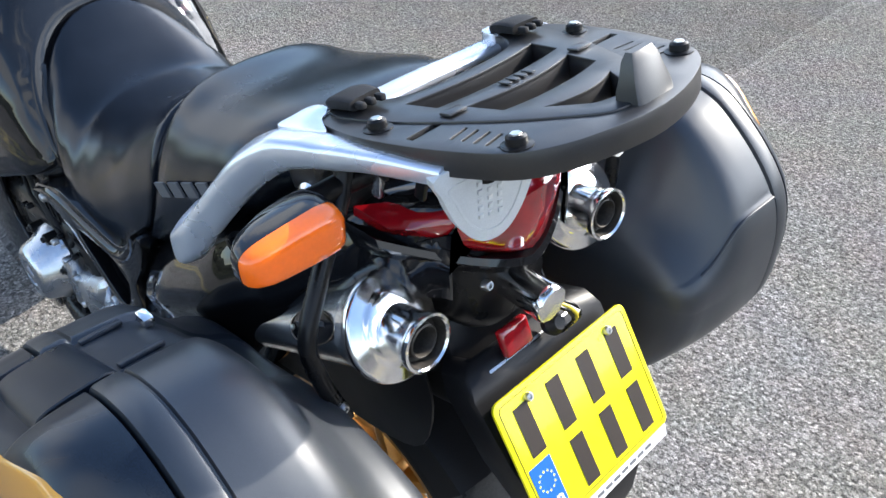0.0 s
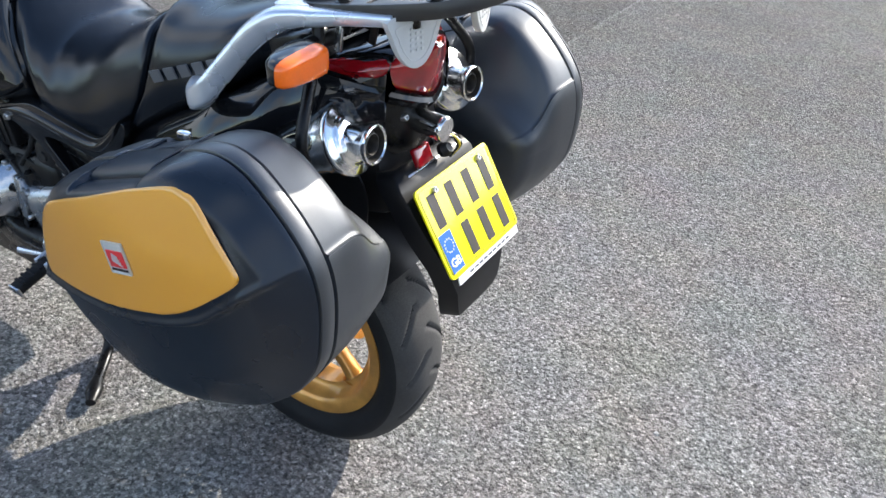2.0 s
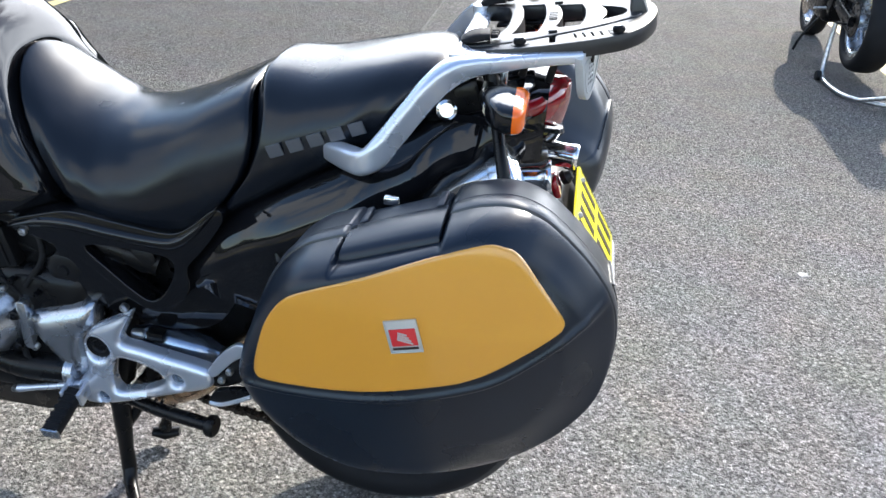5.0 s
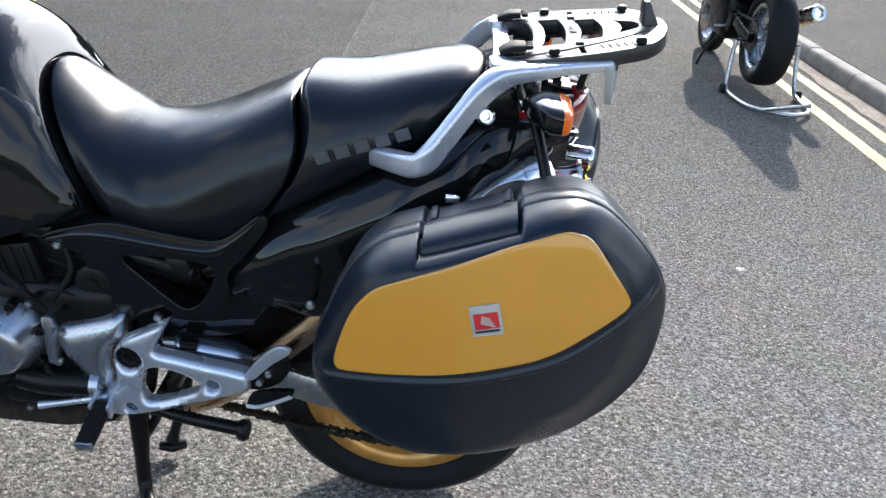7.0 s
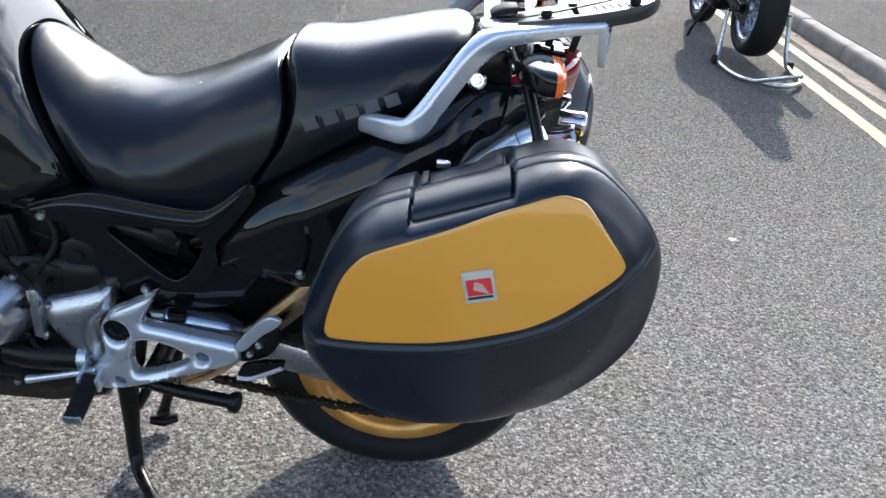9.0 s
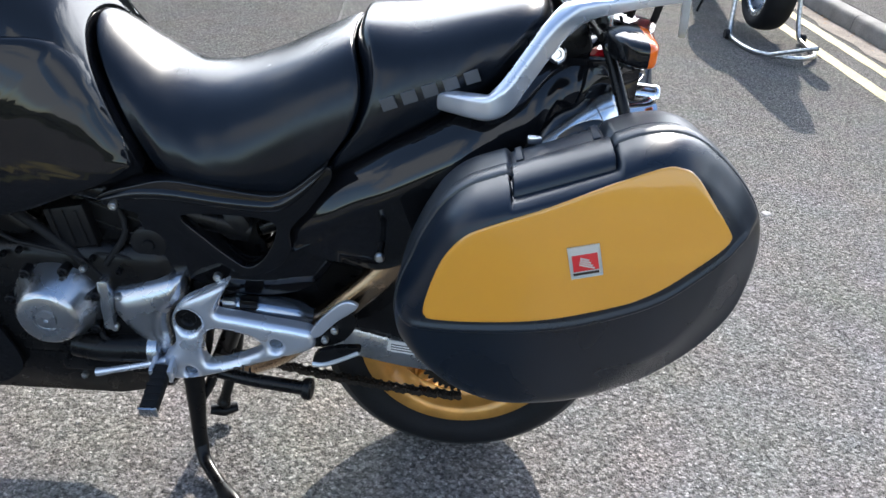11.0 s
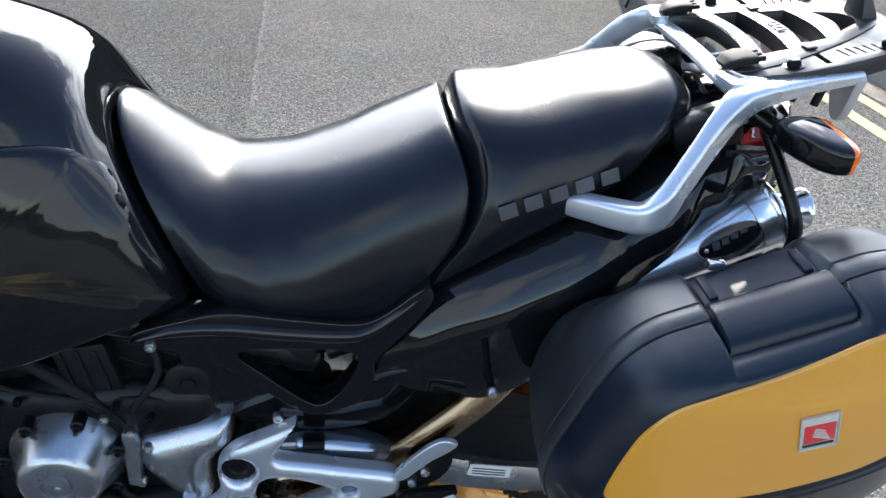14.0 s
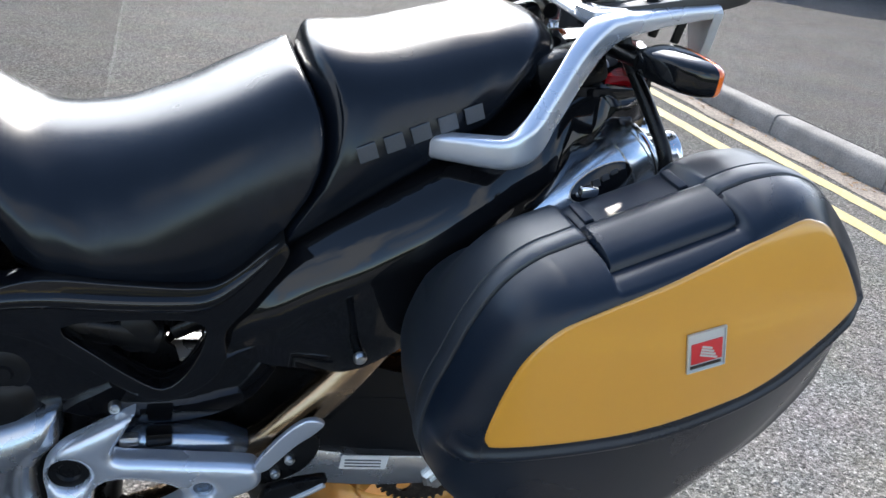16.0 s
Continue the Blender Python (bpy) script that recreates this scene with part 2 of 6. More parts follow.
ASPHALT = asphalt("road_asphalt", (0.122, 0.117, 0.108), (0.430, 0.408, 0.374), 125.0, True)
PAVEMENT_MAT = asphalt("pavement_asphalt", (0.085, 0.080, 0.076), (0.24, 0.225, 0.21), 170.0)
LINE_PAINT = material("worn_yellow_line", (0.47, 0.38, 0.155), 0.75, grain=0.35, grain_scale=160, stain=0.15, stain_scale=9, bump=0.002)
KERB_STONE = material("kerb_concrete", (0.23, 0.215, 0.20), 0.85, grain=0.25, grain_scale=140, stain=0.2, stain_scale=6, bump=0.002)
GUTTER_DIRT = material("gutter_grit", (0.24, 0.20, 0.165), 0.95, grain=0.5, grain_scale=120, stain=0.3, stain_scale=4, bump=0.004)
LITTER = material("dry_leaves", (0.26, 0.16, 0.08), 0.9, grain=0.3, stain=0.4, stain_scale=40)
FLECK = material("pale_dried_speck", (0.33, 0.315, 0.29), 0.85, grain=0.3, grain_scale=200, stain=0.3, stain_scale=60, bump=0.001)
SEAM_MAT = asphalt("road_seam", (0.105, 0.101, 0.096), (0.30, 0.287, 0.27), 150.0)


# ---- mesh tools ----
def part(name, bm, mat, parent, label="", sharp=38.0):
    """Links a bmesh as one mesh object under a thing or a part."""
    bmesh.ops.recalc_face_normals(bm, faces=bm.faces)
    me = bpy.data.meshes.new(name)
    bm.to_mesh(me)
    bm.free()
    for mm in mat if isinstance(mat, (list, tuple)) else [mat]:
        me.materials.append(mm)
    me.polygons.foreach_set("use_smooth", [True] * len(me.polygons))
    me.set_sharp_from_angle(angle=radians(sharp))
    ob = new(name, me)
    if parent:
        ob.parent = parent
    if label:
        ob["label"] = label
    return ob


def spline(pts, n=8, closed=False):
    """A Catmull-Rom curve through the points, n steps a span."""
    pts = [Vector(p) for p in pts]
    k, out = len(pts), []
    for i in range(k if closed else k - 1):
        if closed:
            a, b, c, d = (pts[(i + j) % k] for j in (-1, 0, 1, 2))
        else:
            b, c = pts[i], pts[i + 1]
            a = pts[i - 1] if i else b * 2 - c
            d = pts[i + 2] if i + 2 < k else c * 2 - b
        for s in range(n):
            t = s / n
            out.append(0.5 * (2 * b + (c - a) * t + (2 * a - 5 * b + 4 * c - d) * t * t + (3 * b - a - 3 * c + d) * t ** 3))
    if not closed:
        out.append(pts[-1])
    return out


def at_steps(values, n):
    """Numbers spread along the spline of the same steps."""
    out = []
    for a, b in zip(values, values[1:]):
        out += [a + (b - a) * (3 * (s / n) ** 2 - 2 * (s / n) ** 3) for s in range(n)]
    return out + [values[-1]]


def rings(bm, loops, caps=True, closed=True):
    """Skins rows of points of equal count."""
    rows = [[bm.verts.new(p) for p in loop] for loop in loops]
    for a, b in zip(rows, rows[1:]):
        k = len(a)
        for i in range(k if closed else k - 1):
            bm.faces.new((a[i], a[(i + 1) % k], b[(i + 1) % k], b[i]))
    if caps:
        bm.faces.new(rows[0])
        bm.faces.new(rows[-1][::-1])
    return rows


def tube(bm, path, radius, seg=12, flat=1.0, up=(0, 0, 1), square=2.0):
    """A bar along a path: radius one number or one a point, flat its height over its width."""
    path = [Vector(p) for p in path]
    radius = radius if isinstance(radius, (list, tuple)) else [radius] * len(path)
    loops = []
    for i, p in enumerate(path):
        d = (path[min(i + 1, len(path) - 1)] - path[max(i - 1, 0)]).normalized()
        side = d.cross(Vector(up))
        side = side.normalized() if side.length > 1e-4 else Vector((1, 0, 0))
        top = side.cross(d)
        loop = []
        for s in range(seg):
            a = 2 * math.pi * s / seg
            c, q = math.cos(a), math.sin(a)
            c, q = (math.copysign(abs(v) ** (2 / square), v) for v in (c, q))
            loop.append(p + side * c * radius[i] + top * q * radius[i] * flat)
        loops.append(loop)
    rings(bm, loops)
    return bm


def lathe(bm, profile, origin, axis, seg=48, closed=False, phase=0.0, caps=True):
    """Turns (radius, along) pairs round an axis."""
    axis = Vector(axis).normalized()
    u = axis.orthogonal().normalized()
    v = axis.cross(u)
    loops = []
    for r, a in profile:
        loops.append([Vector(origin) + axis * a + (u * math.cos(w) + v * math.sin(w)) * max(r, 1e-5)
                      for w in (2 * math.pi * s / seg + phase for s in range(seg))])
    if closed:
        loops.append(loops[0])
        rows = [[bm.verts.new(p) for p in loop] for loop in loops[:-1]]
        rows.append(rows[0])
        for a, b in zip(rows, rows[1:]):
            for i in range(seg):
                bm.faces.new((a[i], a[(i + 1) % seg], b[(i + 1) % seg], b[i]))
    else:
        rings(bm, loops, caps=caps)
    return bm


def box(bm, centre, size, bevel=0.0, turn=None, seg=2):
    """A block with rounded edges."""
    got = bmesh.ops.create_cube(bm, size=1.0)["verts"]
    m = Matrix.Translation(centre) @ (turn or Matrix()) @ Matrix.Diagonal((*size, 1))
    if bevel:
        bmesh.ops.transform(bm, matrix=Matrix.Diagonal((*size, 1)), verts=got)
        edges = list({e for v in got for e in v.link_edges})
        res = bmesh.ops.bevel(bm, geom=edges, offset=bevel, segments=seg, affect="EDGES", profile=0.5)
        got = list({v for f in res["faces"] for v in f.verts} | {v for v in got if v.is_valid})
        m = Matrix.Translation(centre) @ (turn or Matrix())
    bmesh.ops.transform(bm, matrix=m, verts=got)
    return bm


def encloses(loop, x, y):
    """Whether a closed outline holds the point."""
    inside = False
    for (ax, ay), (bx, by) in zip(((p[0], p[1]) for p in loop), ((p[0], p[1]) for p in (*loop[1:], loop[0]))):
        if (ay > y) != (by > y) and x < ax + (bx - ax) * (y - ay) / (by - ay):
            inside = not inside
    return inside


def plate(bm, outer, holes, thick, m, bevel=0.0, seg=2):
    """A flat outline with holes, thick along its normal, laid by the matrix m."""
    tmp = bmesh.new()
    flat, edges = [], []
    for loop in (outer, *holes):
        k = len(flat)
        flat += [Vector((p[0], p[1])) for p in loop]
        edges += [(k + i, k + (i + 1) % len(loop)) for i in range(len(loop))]
    got = delaunay_2d_cdt(flat, edges, [], 0, 1e-6)
    vs = [tmp.verts.new((p.x, p.y, 0)) for p in got[0]]
    for f in got[2]:
        mx, my = sum(got[0][i].x for i in f) / 3, sum(got[0][i].y for i in f) / 3
        if sum(encloses(loop, mx, my) for loop in (outer, *holes)) == 1:
            tmp.faces.new([vs[i] for i in f])
    bmesh.ops.recalc_face_normals(tmp, faces=tmp.faces)
    if tmp.faces and sum(f.normal.z for f in tmp.faces) < 0:
        bmesh.ops.reverse_faces(tmp, faces=tmp.faces)
    ext = bmesh.ops.extrude_face_region(tmp, geom=list(tmp.faces))
    bmesh.ops.translate(tmp, vec=(0, 0, thick), verts=[g for g in ext["geom"] if isinstance(g, bmesh.types.BMVert)])
    bmesh.ops.recalc_face_normals(tmp, faces=tmp.faces)
    if bevel:
        rim = [e for e in tmp.edges if len(e.link_faces) == 2 and e.calc_face_angle(0) > 1.0 and abs(e.verts[0].co.z - e.verts[1].co.z) < 1e-6]
        bmesh.ops.bevel(tmp, geom=rim, offset=bevel, segments=seg, affect="EDGES", profile=0.5, clamp_overlap=True)
    bmesh.ops.transform(tmp, matrix=m, verts=tmp.verts)
    me = bpy.data.meshes.new("tmp")
    tmp.to_mesh(me)
    tmp.free()
    bm.from_mesh(me)
    bpy.data.meshes.remove(me)
    return bm


def domed(bm, outer, holes, thick, m, radius, spacing=0.006):
    """Like plate(), but its face rolls down towards every edge with the given radius."""
    loops = [np.array([(p[0], p[1]) for p in loop]) for loop in (outer, *holes)]
    starts = np.concatenate(loops)
    ends = np.concatenate([np.roll(loop, -1, axis=0) for loop in loops])

    def depth(x, y):
        along = ends - starts
        t = np.clip(((x - starts[:, 0]) * along[:, 0] + (y - starts[:, 1]) * along[:, 1]) / np.maximum(1e-12, (along ** 2).sum(axis=1)), 0, 1)
        return float(np.sqrt((starts[:, 0] + t * along[:, 0] - x) ** 2 + (starts[:, 1] + t * along[:, 1] - y) ** 2).min())

    def inside(x, y):
        return sum(encloses(loop, x, y) for loop in loops) == 1

    flat, edges = [], []
    for loop in loops:
        k, n = len(flat), len(loop)
        flat += [Vector((float(x), float(y))) for x, y in loop]
        edges += [(k + i, k + (i + 1) % n) for i in range(n)]
    for loop in loops:
        across = np.roll(loop, -1, axis=0) - np.roll(loop, 1, axis=0)
        across = np.stack((-across[:, 1], across[:, 0]), axis=1) / np.maximum(1e-9, np.linalg.norm(across, axis=1))[:, None]
        for off in (0.04, 0.15, 0.33, 0.6, 0.95):
            for p, n in zip(loop, across):
                for side in (-1, 1):
                    x, y = p + side * n * off * radius
                    if inside(x, y) and depth(x, y) > 0.85 * off * radius:
                        flat.append(Vector((float(x), float(y))))
    for x in np.arange(starts[:, 0].min(), starts[:, 0].max(), spacing):
        for y in np.arange(starts[:, 1].min(), starts[:, 1].max(), spacing):
            if inside(x, y) and depth(x, y) > 1.1 * radius:
                flat.append(Vector((float(x), float(y))))
    got = delaunay_2d_cdt(flat, edges, [], 0, 1e-6)
    heights = []
    for p in got[0]:
        d = min(radius, depth(p.x, p.y))
        heights.append(thick - radius + math.sqrt(max(0.0, radius ** 2 - (radius - d) ** 2)))
    face = [bm.verts.new(m @ Vector((p.x, p.y, h))) for p, h in zip(got[0], heights)]
    foot = [bm.verts.new(m @ Vector((p.x, p.y, 0))) for p in got[0]]
    used, count = set(), {}
    for f in got[2]:
        mx, my = sum(got[0][i].x for i in f) / 3, sum(got[0][i].y for i in f) / 3
        if inside(mx, my):
            bm.faces.new([face[i] for i in f])
            bm.faces.new([foot[i] for i in reversed(f)])
            used.update(f)
            for a, b in zip(f, list(f[1:]) + [f[0]]):
                count[(a, b)] = True
    for a, b in count:
        if (b, a) not in count:
            bm.faces.new((foot[a], foot[b], face[b], face[a]))
    for i, v in enumerate(face):
        if i not in used:
            bm.verts.remove(v)
            bm.verts.remove(foot[i])
    bmesh.ops.recalc_face_normals(bm, faces=bm.faces)
    return bm


def side_frame(y, sgn=-1, tilt=0.0, origin=(0, 0)):
    """Lays a flat outline (x, z) on the plane y, its normal to the side sgn."""
    turn = Matrix(((1, 0, 0, origin[0]), (0, 0, sgn, y), (0, 1, 0, origin[1]), (0, 0, 0, 1)))
    return turn @ pose(0, 0, 0, tilt, 0, 0)


def round_loop(cx, cy, r, n=20, ry=None):
    return [(cx + r * math.cos(2 * math.pi * i / n), cy + (ry or r) * math.sin(2 * math.pi * i / n)) for i in range(n)]


def bolt(bm, at, axis, r=0.007, h=0.006):
    """A cap-head bolt with its socket."""
    lathe(bm, [(0, -0.004), (r, -0.004), (r, h * 0.7), (r * 0.8, h), (r * 0.5, h), (r * 0.45, h * 0.45), (0, h * 0.45)], at, axis, 14)
    return bm


def thing(name, label, category, m=None, group=""):
    ob = new(name)
    ob.matrix_world = m or Matrix()
    return tagged(ob, label, category, group)


# ---- ground, kerb and pavement ----
def sheet(name, x0, x1, y0, y1, z, mat, label, category, nx=1, ny=1, wobble=0.0, kind="structure"):
    bm = bmesh.new()
    rng = random.Random(len(name))
    rows = []
    for j in range(ny + 1):
        f = j / ny
        rows.append([(x0 + (x1 - x0) * i / nx + (rng.uniform(-wobble, wobble) if i in (0, nx) else 0), y0 + (y1 - y0) * f, z) for i in range(nx + 1)])
    rings(bm, rows, caps=False, closed=False)
    ob = part(name, bm, mat, None)
    return tagged(ob, label, category, kind=kind)


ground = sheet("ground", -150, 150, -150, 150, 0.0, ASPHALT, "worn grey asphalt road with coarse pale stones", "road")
seam_bm = bmesh.new()
seam_rng = random.Random(3)
rings(seam_bm, [[(-0.665 - 0.028 * y + seam_rng.uniform(-0.008, 0.008) + dx, y, 0.0015) for dx in (-0.009, 0.009)] for y in np.arange(1.0, 40.0, 0.06)], caps=False, closed=False)
tagged(part("road_seam", seam_bm, SEAM_MAT, None), "faint pale seam along the asphalt", "road seam", kind="structure")
for name, x0 in (("yellow_line", 2.365), ("yellow_line", 2.60), ("yellow_line", -3.62), ("yellow_line", -3.40)):
    tagged(sheet(name, x0, x0 + 0.092, -1.55, 45, 0.003, LINE_PAINT, "worn double yellow road line beside the kerb", "road line", 1, 420, 0.004), group="double yellow lines")
for y0 in (-1.98, -1.76):
    bm = bmesh.new()
    rings(bm, [[(-3.6, y0, 0.003), (-3.6, y0 + 0.092, 0.003)], [(2.45, y0, 0.003), (2.45, y0 + 0.092, 0.003)]], caps=False, closed=False)
    tagged(part("yellow_line", bm, LINE_PAINT, None), "worn double yellow road line behind the walk", "road line", "double yellow lines", "structure")
sheet("gutter", 2.74, 2.90, -12, 45, 0.004, GUTTER_DIRT, "gritty gutter strip with dust along the kerb", "gutter", 2, 300, 0.02)

# pale flecks and a worn spot on the asphalt
fleck_rng = random.Random(9)
fleck_bm = bmesh.new()
for x, y, size in ((0.905, 0.04, 0.011), (1.18, 1.33, 0.030), (-0.87, -0.05, 0.009), (-0.54, -0.48, 0.010), (-0.30, -0.33, 0.008), (-0.08, -0.10, 0.009), (0.69, 0.43, 0.010)):
    turns = [2 * math.pi * i / 11 for i in range(11)]
    reach = [size * fleck_rng.uniform(0.55, 1.05) for _ in turns]
    rings(fleck_bm, [[(x + f * r * math.cos(a), y + 0.8 * f * r * math.sin(a), z) for a, r in zip(turns, reach)] for f, z in ((1.0, 0.0), (0.85, 0.003), (0.3, 0.004))])
tagged(part("road_flecks", fleck_bm, FLECK, None), "pale dried specks stuck to the asphalt", "road marks", kind="stuff")

# ---- unseen hedge ring round the road, behind the walk, added to darken reflections ----
HEDGE = material("hedge_foliage", (0.022, 0.027, 0.014), 0.8, grain=0.6, grain_scale=9, stain=0.5, stain_scale=0.8)
bm = bmesh.new()
rows = []
for j in range(13):
    row = []
    for i in range(140):
        a = 2 * math.pi * i / 139
        f = j / 12
        r = 15.0 + 1.2 * noise.noise((4 * math.cos(a), 4 * math.sin(a), f * 2)) + 0.5 * noise.noise((30 * math.cos(a), 30 * math.sin(a), f * 9)) + 1.6 * f * f
        top = 3.4 + 0.4 * math.sin(a - 0.9) + 0.8 * noise.noise((3 * math.cos(a) + 9, 3 * math.sin(a), 0)) + 0.6 * noise.noise((25 * math.cos(a) + 9, 25 * math.sin(a), 0))
        near = max(0.0, -math.sin(a)) ** 0.5
        row.append((r * math.cos(a), r * math.sin(a) * (1 - 0.55 * near), top * f * (1 - 0.72 * near)))
    rows.append(row)
rings(bm, rows, caps=False, closed=False)
tagged(part("hedge", bm, HEDGE, None), "tall dark hedge ring, unseen, added round the road to darken reflections", "hedge", kind="stuff")

# ---- motorcycle ----
BIKE = pose(0, 0, 0, 3.0, 0, 0)
bike = thing("motorcycle", "black touring motorcycle with gold panniers on its centre stand", "motorcycle", BIKE)


def mirrored(fn):
    """Runs fn once for each side."""
    for sgn in (-1, 1):
        fn(sgn)


# -- rear wheel --
AXLE = (-0.006, 0.0, 0.307)
R_TYRE, W_TYRE = 0.306, 0.080


def build_wheel(parent, axle, radius, width, rim_radius, rim_mat, spokes, groove, hub=0.05, tread=TREAD):
    bm = bmesh.new()
    nseg, nsec = 640 if groove else 96, 84 if groove else 44
    loops, cut = [], set()
    for s in range(nseg):
        w = 2 * math.pi * s / nseg
        loop = []
        for k in range(nsec):
            a = 2 * math.pi * k / nsec
            c, q = math.cos(a), math.sin(a)
            half = radius - rim_radius
            y = width * math.copysign(abs(q) ** 0.82, q)
            r = radius - half / 2 + half / 2 * math.copysign(abs(c) ** 0.9, c)
            base_r = r
            if groove and c > 0.25:
                lat = y / width
                turn = (w * 9 / math.pi + (0.5 if lat > 0 else 0.0) + 0.85 * abs(lat) ** 1.5) % 1.0
                if abs(turn - 0.5) < 0.060 and 0.08 < abs(lat) < 0.80:
                    r -= 0.006
            cut.add((s, k)) if r < base_r - 0.001 else None
            loop.append(Vector(axle) + Vector((r * math.cos(w), y, r * math.sin(w))))
        loops.append(loop)
    rows = [[bm.verts.new(p) for p in lp] for lp in loops]
    for i in range(nseg):
        a, b = rows[i], rows[(i + 1) % nseg]
        for k in range(nsec):
            f = bm.faces.new((a[k], a[(k + 1) % nsec], b[(k + 1) % nsec], b[k]))
            f.material_index = 1 if groove and (k < 16 or k > nsec - 18) and not ((i, k) in cut and (i, (k + 1) % nsec) in cut) else 0
    wheel = part("tyre", bm, [RUBBER, tread], parent, "black road tyre with a grooved tread" if groove else "black tyre", 60)
    bm = bmesh.new()
    R, w = rim_radius, width * 0.78
    prof = [(R + 0.012, -w), (R + 0.013, -w + 0.005), (R - 0.004, -w + 0.009), (R - 0.016, -w + 0.03), (R - 0.030, -0.02), (R - 0.030, 0.02),
            (R - 0.016, w - 0.03), (R - 0.004, w - 0.009), (R + 0.013, w - 0.005), (R + 0.012, w), (R - 0.010, w), (R - 0.022, w - 0.012), (R - 0.030, w - 0.035),
            (R - 0.044, 0.022), (R - 0.044, -0.022), (R - 0.030, -w + 0.035), (R - 0.022, -w + 0.012), (R - 0.010, -w)]
    lathe(bm, prof, axle, (0, 1, 0), 96, closed=True)
    part("rim", bm, rim_mat, wheel, "", 50)
    for i in range(spokes):
        a = 2 * math.pi * (i + 0.32) / spokes
        bm = bmesh.new()
        d, n = Vector((math.cos(a), 0, math.sin(a))), Vector((-math.sin(a), 0, math.cos(a)))
        path = [Vector(axle) + d * r + n * b for r, b in ((hub * 0.8, -0.010), (hub * 1.5, -0.004), (R * 0.55, 0.004), (R * 0.78, 0.002), (R - 0.038, 0.0))]
        tube(bm, spline(path, 4), at_steps([0.026, 0.021, 0.017, 0.019, 0.030], 4), 12, 0.85, up=n, square=3.0)
        part("spoke", bm, rim_mat, wheel)
    bm = bmesh.new()
    lathe(bm, [(0.014, -width), (0.035, -width), (hub, -width * 0.7), (hub * 0.9, 0), (hub, width * 0.7), (0.035, width), (0.014, width)], axle, (0, 1, 0), 32)
    part("hub", bm, rim_mat, wheel)
    return wheel


build_wheel(bike, AXLE, R_TYRE, W_TYRE, 0.208, GOLD_WHEEL, 5, True)

bm = bmesh.new()
outer = [(0.125 + 0.004 * math.cos(10 * a)) for a in [2 * math.pi * i / 80 for i in range(80)]]
plate(bm, [(outer[i] * math.cos(2 * math.pi * i / 80), outer[i] * math.sin(2 * math.pi * i / 80)) for i in range(80)],
      [round_loop(0, 0, 0.075, 40)] + [round_loop(r * math.cos(a), r * math.sin(a), 0.004, 8) for r, o in ((0.113, 0), (0.1, 0.1), (0.088, 0.2)) for a in [2 * math.pi * i / 20 + o for i in range(20)]],
      0.005, side_frame(0.098, 1, 0, (AXLE[0], AXLE[2])))
disc = part("brake_disc", bm, STEEL, bike, "drilled steel rear brake disc")
# unseen carrier plate, added to stop sun passing between the spokes
bm = bmesh.new()
lathe(bm, [(0.02, 0), (0.085, 0), (0.085, 0.005), (0.02, 0.008)], (AXLE[0], 0.092, AXLE[2]), (0, 1, 0), 40)
part("carrier_sun_block", bm, BLACK_METAL, disc)
bm = bmesh.new()
teeth = [(0.098 if i % 4 < 2 else 0.090) for i in range(168)]
plate(bm, [(teeth[i] * math.cos(2 * math.pi * i / 168), teeth[i] * math.sin(2 * math.pi * i / 168)) for i in range(168)],
      [round_loop(0, 0, 0.04, 24)] + [round_loop(0.066 * math.cos(a), 0.066 * math.sin(a), 0.014, 12) for a in [2 * math.pi * i / 6 for i in range(6)]],
      0.006, side_frame(-0.098, -1, 0, (AXLE[0], AXLE[2])))
part("sprocket", bm, CHAIN_MAT, bike, "oily steel rear sprocket")

# -- chain: links of the upper and lower run --
chain_link = bmesh.new()
for off in (-0.008, 0.005):
    plate(chain_link, [(-0.0135, 0), (-0.0085, 0.007), (0, 0.0048), (0.0085, 0.007), (0.0135, 0), (0.0085, -0.007), (0, -0.0048), (-0.0085, -0.007)],
          [], 0.003, Matrix.Translation((0, off, 0)) @ side_frame(0, -1))
for px in (-0.008, 0.008):
    lathe(chain_link, [(0, -0.012), (0.004, -0.012), (0.004, 0.010), (0, 0.010)], (px, 0, 0), (0, 1, 0), 8)
chain = part("chain", chain_link, CHAIN_MAT, bike, "dark oiled drive chain")
link_mesh = chain.data
CHAIN_AT = Vector((-0.50, -0.112, 0.385))
chain.location = CHAIN_AT
for (xa, za), (xb, zb), sag in (((-0.50, 0.385), (-0.02, 0.402), 0.0), ((-0.47, 0.285), (0.0, 0.205), 0.012)):
    n = int(math.hypot(xb - xa, zb - za) / 0.0165)
    ang = -math.degrees(math.atan2(zb - za, xb - xa))
    for i in range(n):
        f = i / n
        link = new("chain_link", link_mesh)
        link.parent = chain
        link.matrix_basis = Matrix.Translation(-CHAIN_AT) @ pose(xa + (xb - xa) * f, -0.112 + (0.0015 if i % 2 else -0.0015), za + (zb - za) * f - sag * 4 * f * (1 - f), 0, ang, 0)

